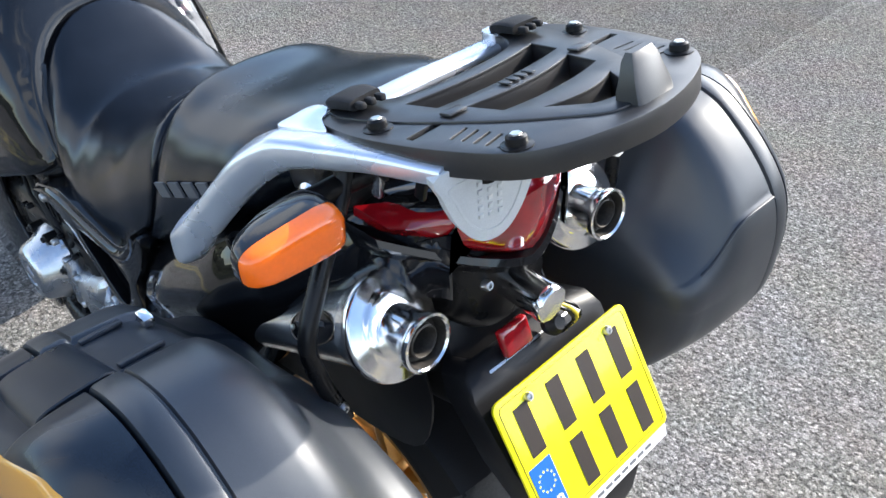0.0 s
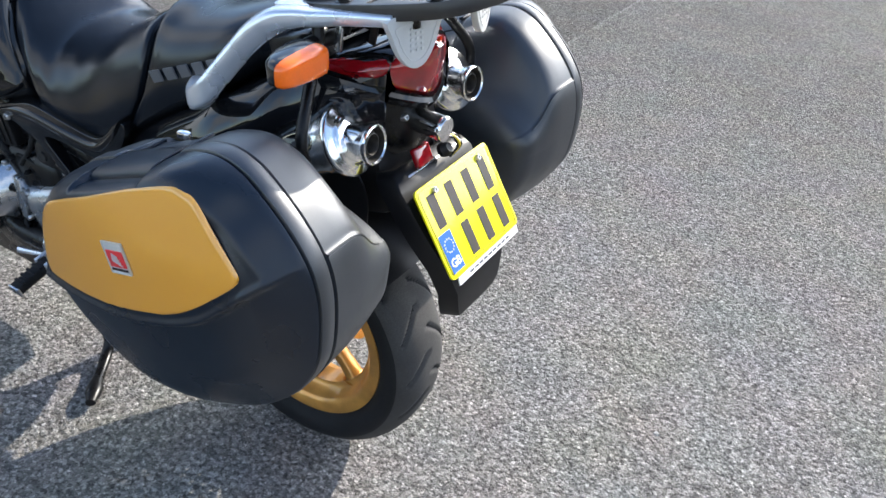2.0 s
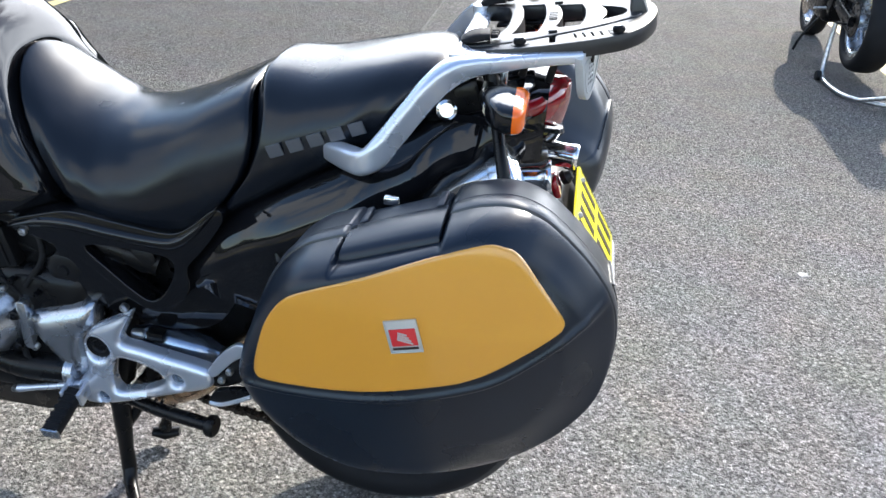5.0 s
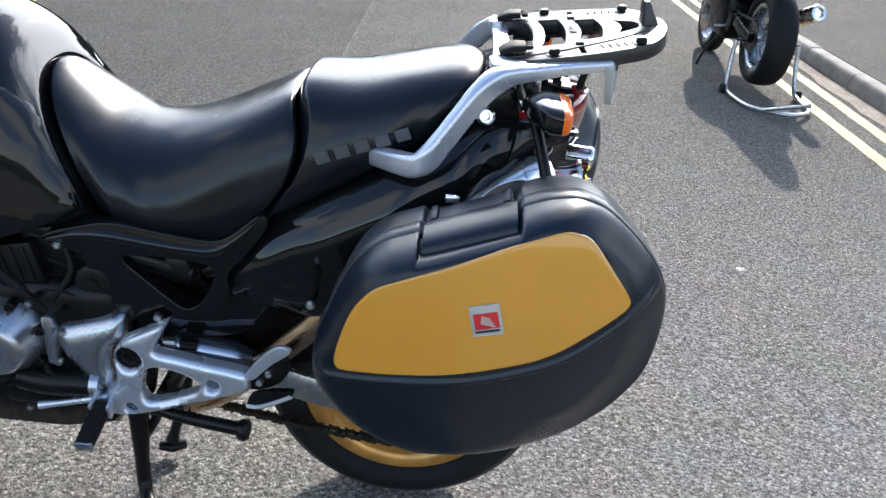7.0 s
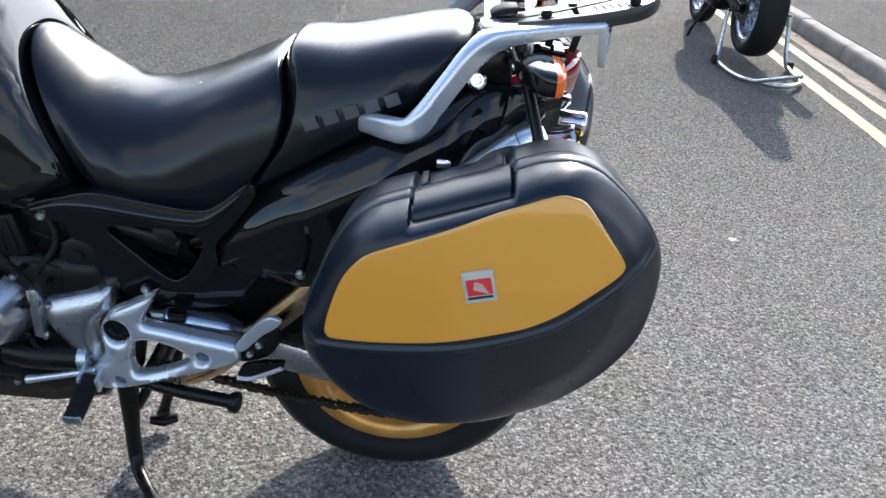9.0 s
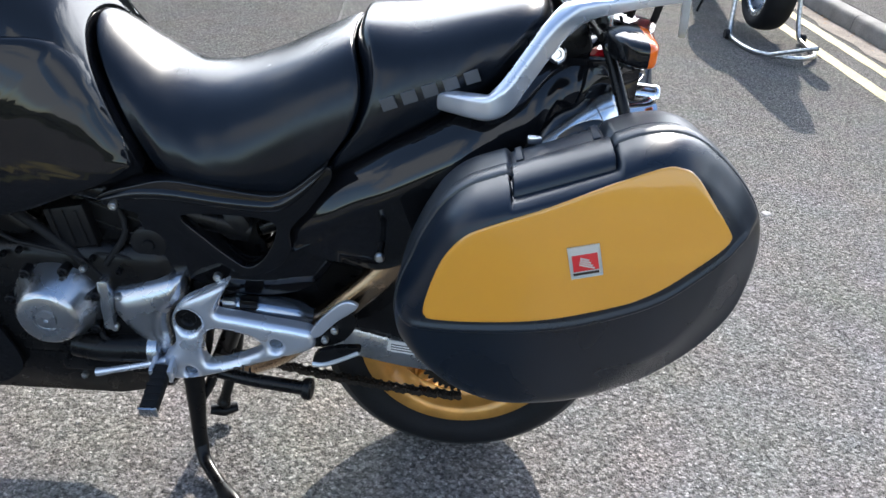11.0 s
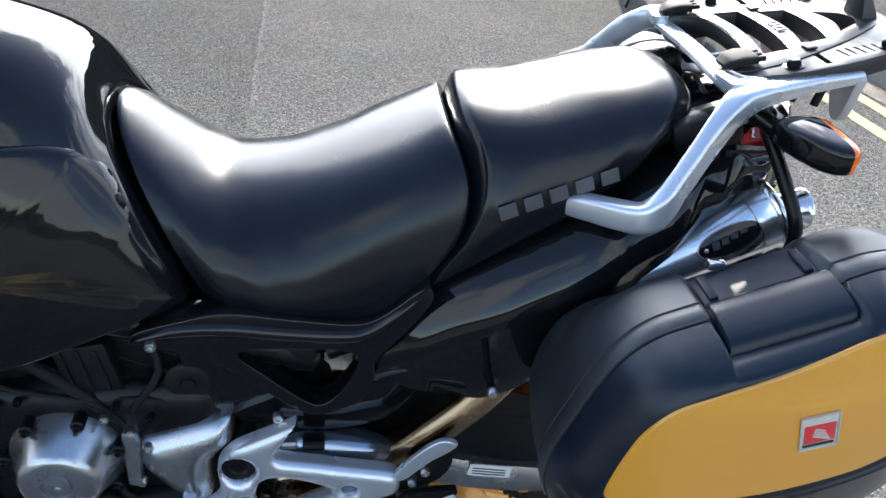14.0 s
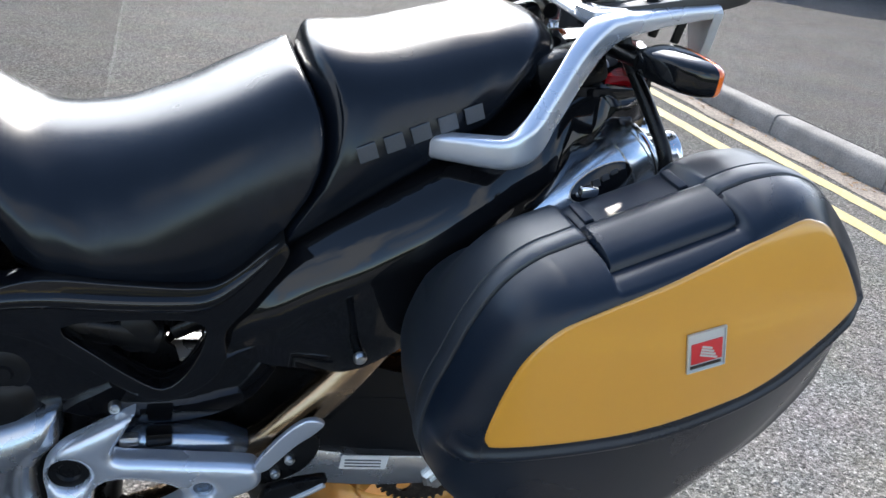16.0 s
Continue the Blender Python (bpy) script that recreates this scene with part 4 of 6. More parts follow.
for sgn in (-1, 1):
    # side cover under the tank
    bm = bmesh.new()
    loops = []
    cover = spline([(x, z, 0) for x, z in [(-1.10, 0.93), (-0.95, 0.942), (-0.80, 0.945), (-0.73, 0.940), (-0.690, 0.915), (-0.645, 0.842), (-0.600, 0.755), (-0.62, 0.722), (-0.70, 0.690), (-0.82, 0.650), (-1.0, 0.63), (-1.12, 0.70)]], 10, True)
    for s, proud in ((1.0, -0.010), (1.0, 0.004), (0.992, 0.009), (0.975, 0.012), (0.94, 0.013), (0.8, 0.014), (0.5, 0.014), (0.2, 0.014)):
        loop = []
        for p in cover:
            x, z = -0.85 + s * (p.x + 0.85), 0.79 + s * (p.y - 0.79)
            loop.append((x, sgn * (tank_side(x, z) + proud), z))
        loops.append(loop)
    rings(bm, loops)
    part("tank_side_cover", bm, GLOSS_BLACK, bike, "glossy black cover beside the tank", 60)
    # frame cover with its opening
    bm = bmesh.new()
    outer = [(p.x, p.y) for p in spline([(-0.662, 0.672), (-0.655, 0.690), (-0.60, 0.708), (-0.54, 0.722), (-0.45, 0.712), (-0.365, 0.705), (-0.325, 0.722), (-0.275, 0.765), (-0.262, 0.745), (-0.30, 0.685), (-0.335, 0.640), (-0.335, 0.600),
             (-0.36, 0.560), (-0.414, 0.538), (-0.46, 0.560), (-0.54, 0.628), (-0.60, 0.655)], 4, True)]
    hole = [(p.x, p.y) for p in spline([(-0.525, 0.655), (-0.45, 0.662), (-0.37, 0.655), (-0.362, 0.625), (-0.385, 0.578), (-0.413, 0.557), (-0.445, 0.575), (-0.49, 0.615)], 3, True)]
    plate(bm, outer, [hole], 0.026, side_frame(sgn * 0.178, sgn), 0.003, 3)
    cov = part("frame_cover", bm, GLOSS_BLACK, bike, "glossy black frame cover with an opening", 50)
    bm = bmesh.new()
    plate(bm, [(p.x, p.y) for p in spline([(-0.60, 0.69), (-0.45, 0.70), (-0.30, 0.70), (-0.24, 0.66), (-0.26, 0.57), (-0.31, 0.50), (-0.40, 0.475), (-0.50, 0.49), (-0.57, 0.53), (-0.61, 0.62)], 4, True)],
          [[(-0.43 + 1.04 * (x + 0.43), 0.62 + 1.04 * (z - 0.62)) for x, z in hole]], 0.010, side_frame(sgn * 0.160, sgn), 0.002)
    part("frame_plate", bm, GLOSS_BLACK, cov)
    bm = bmesh.new()
    loops = []
    line = spline([(-0.662, 0.684, 0.35), (-0.640, 0.694, 0.6), (-0.600, 0.708, 0.9), (-0.54, 0.712, 1.0), (-0.46, 0.704, 1.0), (-0.385, 0.700, 1.0), (-0.350, 0.706, 1.0), (-0.318, 0.728, 0.9), (-0.290, 0.752, 0.6), (-0.268, 0.774, 0.3)], 6)
    for p in line:
        k = p.z
        loops.append([(p.x, sgn * y, p.y + dz) for y, dz in ((0.160, 0.002), (0.172, 0.003 * k), (0.186, 0.001), (0.200, -0.004 * k), (0.2085, -0.009 * k), (0.2110, -0.013 * k), (0.2112, -0.018 * k), (0.2075, -0.026 * k), (0.196, -0.032 * k), (0.168, -0.036 * k))])
    rings(bm, loops)
    part("cover_edge", bm, GLOSS_BLACK, cov, "", 50)
    for x, z, y in ((-0.638, 0.669, 0.204), (-0.472, 0.529, 0.197)):
        bm = bmesh.new()
        bolt(bm, (x, sgn * y, z), (0, sgn, 0), 0.008, 0.007)
        part("bolt", bm, ZINC, cov)
    bm = bmesh.new()
    lathe(bm, [(0, -0.05), (0.006, -0.05), (0.006, 0.0), (0, 0.001)], (-0.175, sgn * 0.258, 0.631), (0, sgn, 0), 14)
    neck = part("stud", bm, BLACK_METAL, bike, "black stud beside the pannier")
    bm = bmesh.new()
    lathe(bm, [(0, 0.0), (0.0085, 0.0), (0.0088, 0.005), (0.006, 0.009), (0, 0.0095)], (-0.175, sgn * 0.258, 0.631), (0, sgn, 0), 16)
    part("stud_head", bm, ZINC, neck)

# long tail fairing below the pillion seat
bm = bmesh.new()
loops = []
secs = [(-0.345, 0.690, 0.600, 0.170), (-0.330, 0.702, 0.578, 0.192), (-0.26, 0.752, 0.555, 0.214), (-0.16, 0.812, 0.552, 0.232), (-0.05, 0.874, 0.630, 0.232), (0.05, 0.930, 0.755, 0.205), (0.13, 0.972, 0.845, 0.165), (0.20, 0.992, 0.915, 0.125), (0.245, 0.992, 0.945, 0.095)]
mids = spline([(s[0], s[1], s[2]) for s in secs], 5)
wid = at_steps([s[3] for s in secs], 5)
for p, w in zip(mids, wid):
    top, bot = p.y, p.z
    h = top - bot
    half = [(0.0, top - 0.002), (0.55 * w, top - 0.004), (0.74 * w, top - 0.008), (0.82 * w, top - 0.016), (0.90 * w, top - 0.036), (0.97 * w, top - 0.060), (1.0 * w, top - 0.080), (0.985 * w, top - 0.098), (0.955 * w, top - 0.115),
            (0.945 * w, bot + 0.30 * h), (0.93 * w, bot + 0.12 * h), (0.88 * w, bot + 0.02), (0.80 * w, bot), (0, bot)]
    loops.append([(p.x, -y, z) for y, z in half] + [(p.x, y, z) for y, z in half[-2:0:-1]])
rings(bm, loops)
part("tail_fairing", bm, GLOSS_BLACK, bike, "glossy black tail fairing", 60)
# black undertail body
bm = bmesh.new()
loops = []
for x, zt, zb, w in ((-0.05, 0.80, 0.70, 0.10), (0.08, 0.90, 0.74, 0.105), (0.16, 0.95, 0.765, 0.095), (0.215, 0.965, 0.785, 0.075), (0.245, 0.955, 0.80, 0.055)):
    loops.append([(x, w * math.copysign(abs(math.cos(a)) ** 0.6, math.cos(a)), (zt + zb) / 2 + (zt - zb) / 2 * math.copysign(abs(math.sin(a)) ** 0.6, math.sin(a))) for a in [2 * math.pi * i / 24 for i in range(24)]])
rings(bm, loops)
part("undertail", bm, BLACK_METAL, bike, "black undertail body", 60)
bm = bmesh.new()
box(bm, (0.13, 0, 0.735), (0.22, 0.17, 0.13), 0.02, pose(0, 0, 0, 0, -14, 0))
part("inner_fender", bm, SATIN_BLACK, bike, "black inner fender over the tyre")
for sgn in (-1, 1):
    bm = bmesh.new()
    plate(bm, [(p.x, p.y) for p in spline([(-0.14, 0.56), (0.0, 0.575), (0.12, 0.59), (0.20, 0.63), (0.22, 0.74), (0.16, 0.80), (0.0, 0.76), (-0.12, 0.68)], 4, True)], [], 0.004, side_frame(sgn * 0.105, sgn), 0.001)
    part("inner_guard", bm, SATIN_BLACK, bike)
for sgn in (-1, 1):
    bm = bmesh.new()
    lathe(bm, [(0, 0), (0.012, 0), (0.012, 0.004), (0.016, 0.005), (0.016, 0.010), (0.011, 0.014), (0.007, 0.014), (0.006, 0.008), (0, 0.008)], (0.093, sgn * 0.137, 0.962), (0.15, sgn, 0.25), 24)
    part("seat_lock", bm, CHROME, bike, "round chrome seat lock")
    bm = bmesh.new()
    box(bm, (0.10, sgn * 0.115, 0.975), (0.10, 0.05, 0.055), 0.012, pose(0, 0, 0, 0, -20, 0))
    part("rail_bracket", bm, BLACK_METAL, bike)
    # short pale straps under the rail
    for x, y in ((0.175, 0.115),):
        bm = bmesh.new()
        box(bm, (x, sgn * y, 1.015), (0.012, 0.008, 0.055), 0.002, pose(0, 0, 0, 8 * sgn, 0, 0))
        part("strap", bm, CAST_ALU, bike)

# -- grab rail --
def bar(bm, stations, steps=6, seg=28, square=4.0):
    """A cast bar through (point, half width across, half height in its own plane)."""
    path = spline([s[0] for s in stations], steps)
    wide, high = at_steps([s[1] for s in stations], steps), at_steps([s[2] for s in stations], steps)
    loops = []
    for i, p in enumerate(path):
        d = (path[min(i + 1, len(path) - 1)] - path[max(i - 1, 0)]).normalized()
        side = d.cross(Vector((0, 0, 1))).normalized()
        top = side.cross(d)
        loop = []
        for k in range(seg):
            c, q = (math.copysign(abs(v) ** (2 / square), v) for v in (math.cos(2 * math.pi * k / seg), math.sin(2 * math.pi * k / seg)))
            loop.append(p + side * c * wide[i] + top * q * high[i])
        loops.append(loop)
    rings(bm, loops)
    return bm


rail = new("grab_rail")
rail.parent = bike
rail["label"] = "silver-painted cast grab rail round the pillion seat"
for sgn in (-1, 1):
    bm = bmesh.new()
    bar(bm, [((-0.090, sgn * 0.160, 0.880), 0.014, 0.014), ((-0.066, sgn * 0.186, 0.888), 0.016, 0.0165), ((-0.036, sgn * 0.218, 0.896), 0.017, 0.018), ((-0.012, sgn * 0.238, 0.903), 0.017, 0.019), ((0.008, sgn * 0.241, 0.919), 0.014, 0.0195),
             ((0.031, sgn * 0.229, 0.950), 0.0125, 0.0185), ((0.056, sgn * 0.213, 0.985), 0.0125, 0.0185), ((0.080, sgn * 0.197, 1.016), 0.014, 0.0195), ((0.104, sgn * 0.180, 1.037), 0.018, 0.0185), ((0.132, sgn * 0.167, 1.046), 0.019, 0.0150), ((0.165, sgn * 0.156, 1.050), 0.017, 0.0125), ((0.215, sgn * 0.143, 1.058), 0.017, 0.0105), ((0.286, sgn * 0.128, 1.066), 0.016, 0.009)])
    part("rail_arm", bm, SILVER, rail)
    # web that joins the arm to the cross bar
    bm = bmesh.new()
    outline = spline([(0.098, 0.168, 0), (0.094, 0.150, 0), (0.092, 0.120, 0), (0.114, 0.116, 0), (0.124, 0.134, 0), (0.150, 0.150, 0), (0.136, 0.160, 0), (0.114, 0.167, 0)], 4, True)
    plate(bm, [(p.x, sgn * p.y) for p in outline], [], 0.014, pose(0, 0, 1.0385, 0, -4, 0), 0.005, 3)
    part("rail_web", bm, SILVER, rail)
    # grey shield-shaped casting at the rear end
    bm = bmesh.new()
    loop = [(p.x, p.y) for p in spline([(-0.048, 0.004), (0.048, 0.004), (0.046, -0.022), (0.032, -0.054), (0.012, -0.074), (-0.012, -0.074), (-0.032, -0.054), (-0.046, -0.022)], 4, True)]
    m = Matrix.Translation((0.290, sgn * 0.094, 1.066)) @ Matrix(((0, 0, 1, 0), (1, 0, 0, 0), (0, 1, 0, 0), (0, 0, 0, 1))) @ pose(0, 0, 0, -4, 14 * sgn, 0)
    plate(bm, loop, [], 0.012, m, 0.004, 3)
    cap = part("end_casting", bm, PALE_GREY, rail, "pale grey shield-shaped end casting")
    bm = bmesh.new()
    inner = [(0.76 * x, -0.012 + 0.72 * z) for x, z in loop]
    plate(bm, inner, [[(0.70 * x, -0.014 + 0.66 * z) for x, z in loop]], 0.0015, m @ pose(0, 0, 0.0115), 0)
    part("raised_edge", bm, PALE_GREY, cap)
    for i in range(5):
        for j in range(3):
            bm = bmesh.new()
            box(bm, m @ Vector((-0.011 + 0.010 * j, -0.016 - 0.008 * i, 0.0125)), (0.002, 0.0055, 0.0045), 0.0006)
            part("raised_stud", bm, PALE_GREY, cap)
    for x, y, h in ((0.205, 0.132, 0.026), (0.246, 0.124, 0.034)):
        bm = bmesh.new()
        box(bm, (x, sgn * y, 1.052 - h / 2), (0.012, 0.006, h), 0.002, pose(0, 0, 0, 0, 12, 0))
        part("rail_lug", bm, BLACK_METAL, rail)
bm = bmesh.new()
tube(bm, spline([(0.118, -0.166, 1.041), (0.111, -0.12, 1.045), (0.112, -0.06, 1.046), (0.112, 0, 1.047), (0.112, 0.06, 1.046), (0.111, 0.12, 1.045), (0.118, 0.166, 1.041)], 6), 0.0155, 20, 0.45, square=3.0)
part("rail_bridge", bm, SILVER, rail)

# -- top box plate --
RACK_TILT = 10.5
RACK_M = pose(-0.006, 0.015, 1.0385, 0, -RACK_TILT, 0)
RACK_K = 1 / math.cos(radians(RACK_TILT))
RACK_TURN = pose(0, 0, 0, 0, -RACK_TILT, 0)
rack = new("rack_plate")
rack.parent = bike
rack["label"] = "black plastic top-box plate with slots and bolts"


def rack_at(x, y, h=0.0):
    return RACK_M @ Vector((x * RACK_K, y, h))


def both_sides(half):
    """A closed outline from its one half, first and last point on the middle line."""
    return [(x * RACK_K, y) for x, y in half] + [(x * RACK_K, -y) for x, y in half[-2:0:-1]]


def smooth_half(half, n=3):
    return [(p.x, p.y) for p in spline([(x, y, 0) for x, y in half], n)]


def arc_slot(inner, outer, reach, back):
    """A crescent slot across the plate, bowed to the rear."""
    near = [(inner - 0.010 * (y / reach) ** 2, y) for y in np.linspace(-reach, reach, 11)]
    far = [(outer - 0.008 * (y / back) ** 2, y) for y in np.linspace(back, -back, 11)]
    return [(x * RACK_K, y) for x, y in near + far]


holes = [arc_slot(0.192, 0.228, 0.091, 0.086), arc_slot(0.254, 0.291, 0.073, 0.066), arc_slot(0.323, 0.354, 0.046, 0.024)]
for sgn in (-1, 1):
    holes.append([(x * RACK_K, sgn * y) for x, y in ((0.240, 0.100), (0.249, 0.100), (0.251, 0.146), (0.242, 0.146))])
    for i in range(5):
        x = 0.276 + 0.0125 * i
        holes.append([((x + dx) * RACK_K, sgn * (0.118 - 0.08 * (x - 0.276) + dy)) for dx, dy in ((-0.0015, -0.012), (0.0015, -0.012), (0.006, 0.012), (0.003, 0.012))])
edge_half = smooth_half([(0.172, 0.0), (0.170, 0.040), (0.161, 0.078), (0.140, 0.097), (0.118, 0.103), (0.107, 0.118), (0.110, 0.138), (0.130, 0.153), (0.165, 0.161), (0.205, 0.163), (0.265, 0.156), (0.320, 0.142), (0.352, 0.126), (0.374, 0.098), (0.389, 0.060), (0.397, 0.025), (0.399, 0.0)])
bm = bmesh.new()
plate(bm, both_sides(edge_half), holes, 0.024, RACK_M @ Matrix.Translation((0, 0, -0.027)), 0.0012, 2)
base = part("base_plate", bm, RACK_BLACK, rack, "", 40)
# raised middle field between the two ribs
field_half = smooth_half([(0.1735, 0.0), (0.1715, 0.040), (0.1625, 0.076), (0.143, 0.095), (0.122, 0.105), (0.113, 0.120), (0.122, 0.136), (0.150, 0.140), (0.206, 0.127), (0.255, 0.106), (0.305, 0.081), (0.345, 0.055), (0.372, 0.032), (0.378, 0.0)])
bm = bmesh.new()
plate(bm, both_sides(field_half), holes[:3], 0.0050, RACK_M @ Matrix.Translation((0, 0, -0.006)), 0.0018, 2)
part("raised_field", bm, RACK_BLACK, base, "", 40)
for sgn in (-1, 1):
    bm = bmesh.new()
    hood = [rack_at(x, sgn * y, h) for x, y, h in ((0.112, 0.118, 0.003), (0.124, 0.117, 0.007), (0.138, 0.116, 0.009), (0.155, 0.115, 0.008))]
    tube(bm, spline(hood, 4), at_steps([0.014, 0.021, 0.022, 0.020], 4), 16, 0.30, square=4.0)
    buffer = part("rubber_buffer", bm, RUBBER, rack, "black rubber buffer")
    for dy in (-0.012, 0.0, 0.012):
        bm = bmesh.new()
        box(bm, rack_at(0.162, sgn * 0.115 + dy, 0.008), (0.012, 0.007, 0.007), 0.002, RACK_TURN)
        part("buffer_tooth", bm, RUBBER, buffer)
    for x, y in ((0.200, 0.141), (0.341, 0.116)):
        bm = bmesh.new()
        lathe(bm, [(0, -0.006), (0.014, -0.006), (0.014, -0.002), (0.0095, -0.001), (0.009, 0.005), (0.0065, 0.007), (0, 0.007)], rack_at(x, sgn * y), RACK_M.to_3x3() @ Vector((0, 0, 1)), 18)
        rb = part("rack_bolt", bm, BLACK_METAL, rack)
        bm = bmesh.new()
        lathe(bm, [(0, 0.0065), (0.0052, 0.0065), (0.0050, 0.0078), (0, 0.0080)], rack_at(x, sgn * y), RACK_M.to_3x3() @ Vector((0, 0, 1)), 6)
        part("bolt_socket", bm, ZINC, rb)
    for x, y in ((0.20, 0.13), (0.30, 0.11)):
        bm = bmesh.new()
        lathe(bm, [(0.012, -0.045), (0.012, -0.020)], rack_at(x, sgn * y), (0, 0, 1), 14)
        part("spacer", bm, BLACK_METAL, rack)
    bm = bmesh.new()
    box(bm, rack_at(0.245, sgn * 0.090, 0.0012), (0.014, 0.022, 0.003), 0.001, RACK_TURN)
    part("slot_lip", bm, RACK_BLACK, base)
# raised centre catch
bm = bmesh.new()
loops = []
for h, dx, w in ((-0.006, 0.018, 0.026), (0.005, 0.016, 0.025), (0.016, 0.012, 0.022), (0.030, 0.009, 0.018), (0.037, 0.005, 0.014)):
    loops.append([rack_at(0.372 + sx * 0.8 * dx - 0.1 * h, 0.012 + sy * w, h) for sx, sy in ((-1, -0.8), (-0.8, -1), (0.8, -1), (1, -0.8), (1, 0.8), (0.8, 1), (-0.8, 1), (-1, 0.8))])
rings(bm, loops)
part("catch", bm, RACK_BLACK, rack, "raised black locking catch", 30)
for i in range(4):
    bm = bmesh.new()
    box(bm, rack_at(0.241, -0.017 + 0.011 * i, 0.0010), (0.014, 0.006, 0.0016), 0.0004, RACK_TURN)
    part("raised_mark", bm, RACK_BLACK, base)
for y in (-0.075, 0.105):
    bm = bmesh.new()
    box(bm, (0.235, y, 1.052), (0.20, 0.022, 0.006), 0.002, RACK_TURN)
    part("rack_bracket", bm, BLACK_METAL, rack, "black mounting bracket")

# -- silencers --
for sgn in (-1, 1):
    sil = new("silencer")
    sil.parent = bike
    sil["label"] = "polished conical silencer with a chrome end cap and tip"
    front, rear = Vector((-0.040, sgn * 0.180, 0.728)), Vector((0.214, sgn * 0.150, 0.864))
    ax = (rear - front).normalized()
    ln = (rear - front).length
    bm = bmesh.new()
    lathe(bm, [(0, 0), (0.0215, 0), (0.0225, 0.01), (0.0325, ln * 0.40), (0.0405, ln * 0.70), (0.0462, ln - 0.035), (0.0468, ln - 0.030)], front, ax, 56)
    part("body", bm, CONE, sil, "polished steel cone", 30)
    bm = bmesh.new()
    lathe(bm, [(0.0462, ln - 0.034), (0.0482, ln - 0.032), (0.0492, ln - 0.010), (0.0535, ln - 0.002)], front, ax, 56)
    part("band", bm, CONE, sil)
    out_ax = Vector((1, sgn * -0.06, 0.12)).normalized()
    bm = bmesh.new()
    lathe(bm, [(0.03, -0.006), (0.057, -0.006), (0.0595, -0.002), (0.0585, 0.004), (0.056, 0.0065), (0.044, 0.0075), (0.040, 0.011), (0.036, 0.014), (0.020, 0.015)], rear, ax, 64)
    part("end_cap", bm, CHROME, sil, "polished flange", 50)
    bm = bmesh.new()
    lathe(bm, [(0.0265, -0.008), (0.027, 0.030), (0.0285, 0.038), (0.0310, 0.044), (0.0325, 0.049), (0.0318, 0.053), (0.0290, 0.054), (0.0272, 0.0515)], rear, out_ax, 48, caps=False)
    part("tip", bm, CHROME, sil, "rolled chrome outlet", 60)
    bm = bmesh.new()
    lathe(bm, [(0.0273, 0.0516), (0.0258, 0.046), (0.0245, 0.038), (0.0190, 0.036), (0.0182, 0.047), (0.0165, 0.048), (0.0152, 0.046), (0.0145, 0.018), (0.0, 0.016)], rear, out_ax, 40, caps=False)
    part("bore", bm, SOOT, sil)
    # riveted oval name plate, its lettering as plain strokes
    u = ax
    nrm = (Vector((0, sgn, 0.6)) - u * u.dot(Vector((0, sgn, 0.6)))).normalized()
    v = nrm.cross(u)
    mid = front + ax * (ln - 0.076) + nrm * 0.0425
    q = Matrix(((u.x, v.x, nrm.x, mid.x), (u.y, v.y, nrm.y, mid.y), (u.z, v.z, nrm.z, mid.z), (0, 0, 0, 1)))
    bm = bmesh.new()
    plate(bm, round_loop(0, 0, 0.046, 36, 0.0190), [], 0.003, q @ pose(0, 0, -0.001, 0, -4.5, 0), 0.001)
    badge = part("name_plate", bm, GLOSS_BLACK, sil, "black oval name plate with rivets")
    bm = bmesh.new()
    plate(bm, round_loop(0, 0, 0.0465, 36, 0.0195), [round_loop(0, 0, 0.0455, 36, 0.0185)], 0.0036, q @ pose(0, 0, -0.001, 0, -4.5, 0), 0)
    part("name_rim", bm, STEEL, badge)
    for i in range(4):
        bm = bmesh.new()
        box(bm, q @ Vector((-0.021 + 0.014 * i, 0, 0.0025)), (0.010, 0.0015, 0.014), 0.0, pose(0, 0, 0, 0, -26, 0))
        part("print_bar", bm, MARK_GREY, badge)
    for e in (-1, 1):
        bm = bmesh.new()
        lathe(bm, [(0, 0), (0.0035, 0), (0.003, 0.002), (0, 0.0028)], q @ Vector((0.036 * e, 0, 0.002)), nrm, 10)
        part("rivet", bm, ZINC, badge)
    # link pipe down to the collector
    bm = bmesh.new()
    tube(bm, spline([(-0.035, sgn * 0.180, 0.730), (-0.10, sgn * 0.182, 0.65), (-0.18, sgn * 0.182, 0.54), (-0.252, sgn * 0.174, 0.460), (-0.307, sgn * 0.160, 0.400), (-0.38, sgn * 0.13, 0.31), (-0.48, sgn * 0.08, 0.225)], 7), 0.027, 20)
    part("exhaust_pipe", bm, PIPE, bike, "heat-tinted steel exhaust pipe", 60)
    # pannier stay
    bm = bmesh.new()
    tube(bm, spline([(0.155, sgn * 0.140, 1.035), (0.163, sgn * 0.152, 1.005), (0.185, sgn * 0.205, 0.945), (0.200, sgn * 0.240, 0.895), (0.205, sgn * 0.235, 0.84), (0.205, sgn * 0.215, 0.775)], 6), 0.0095, 12)
    part("pannier_stay", bm, BLACK_METAL, bike, "bent black steel pannier stay", 60)
    bm = bmesh.new()
    bolt(bm, (0.213, sgn * 0.222, 0.80), (1, 0, 0), 0.006, 0.006)
    part("bolt", bm, ZINC, bike)

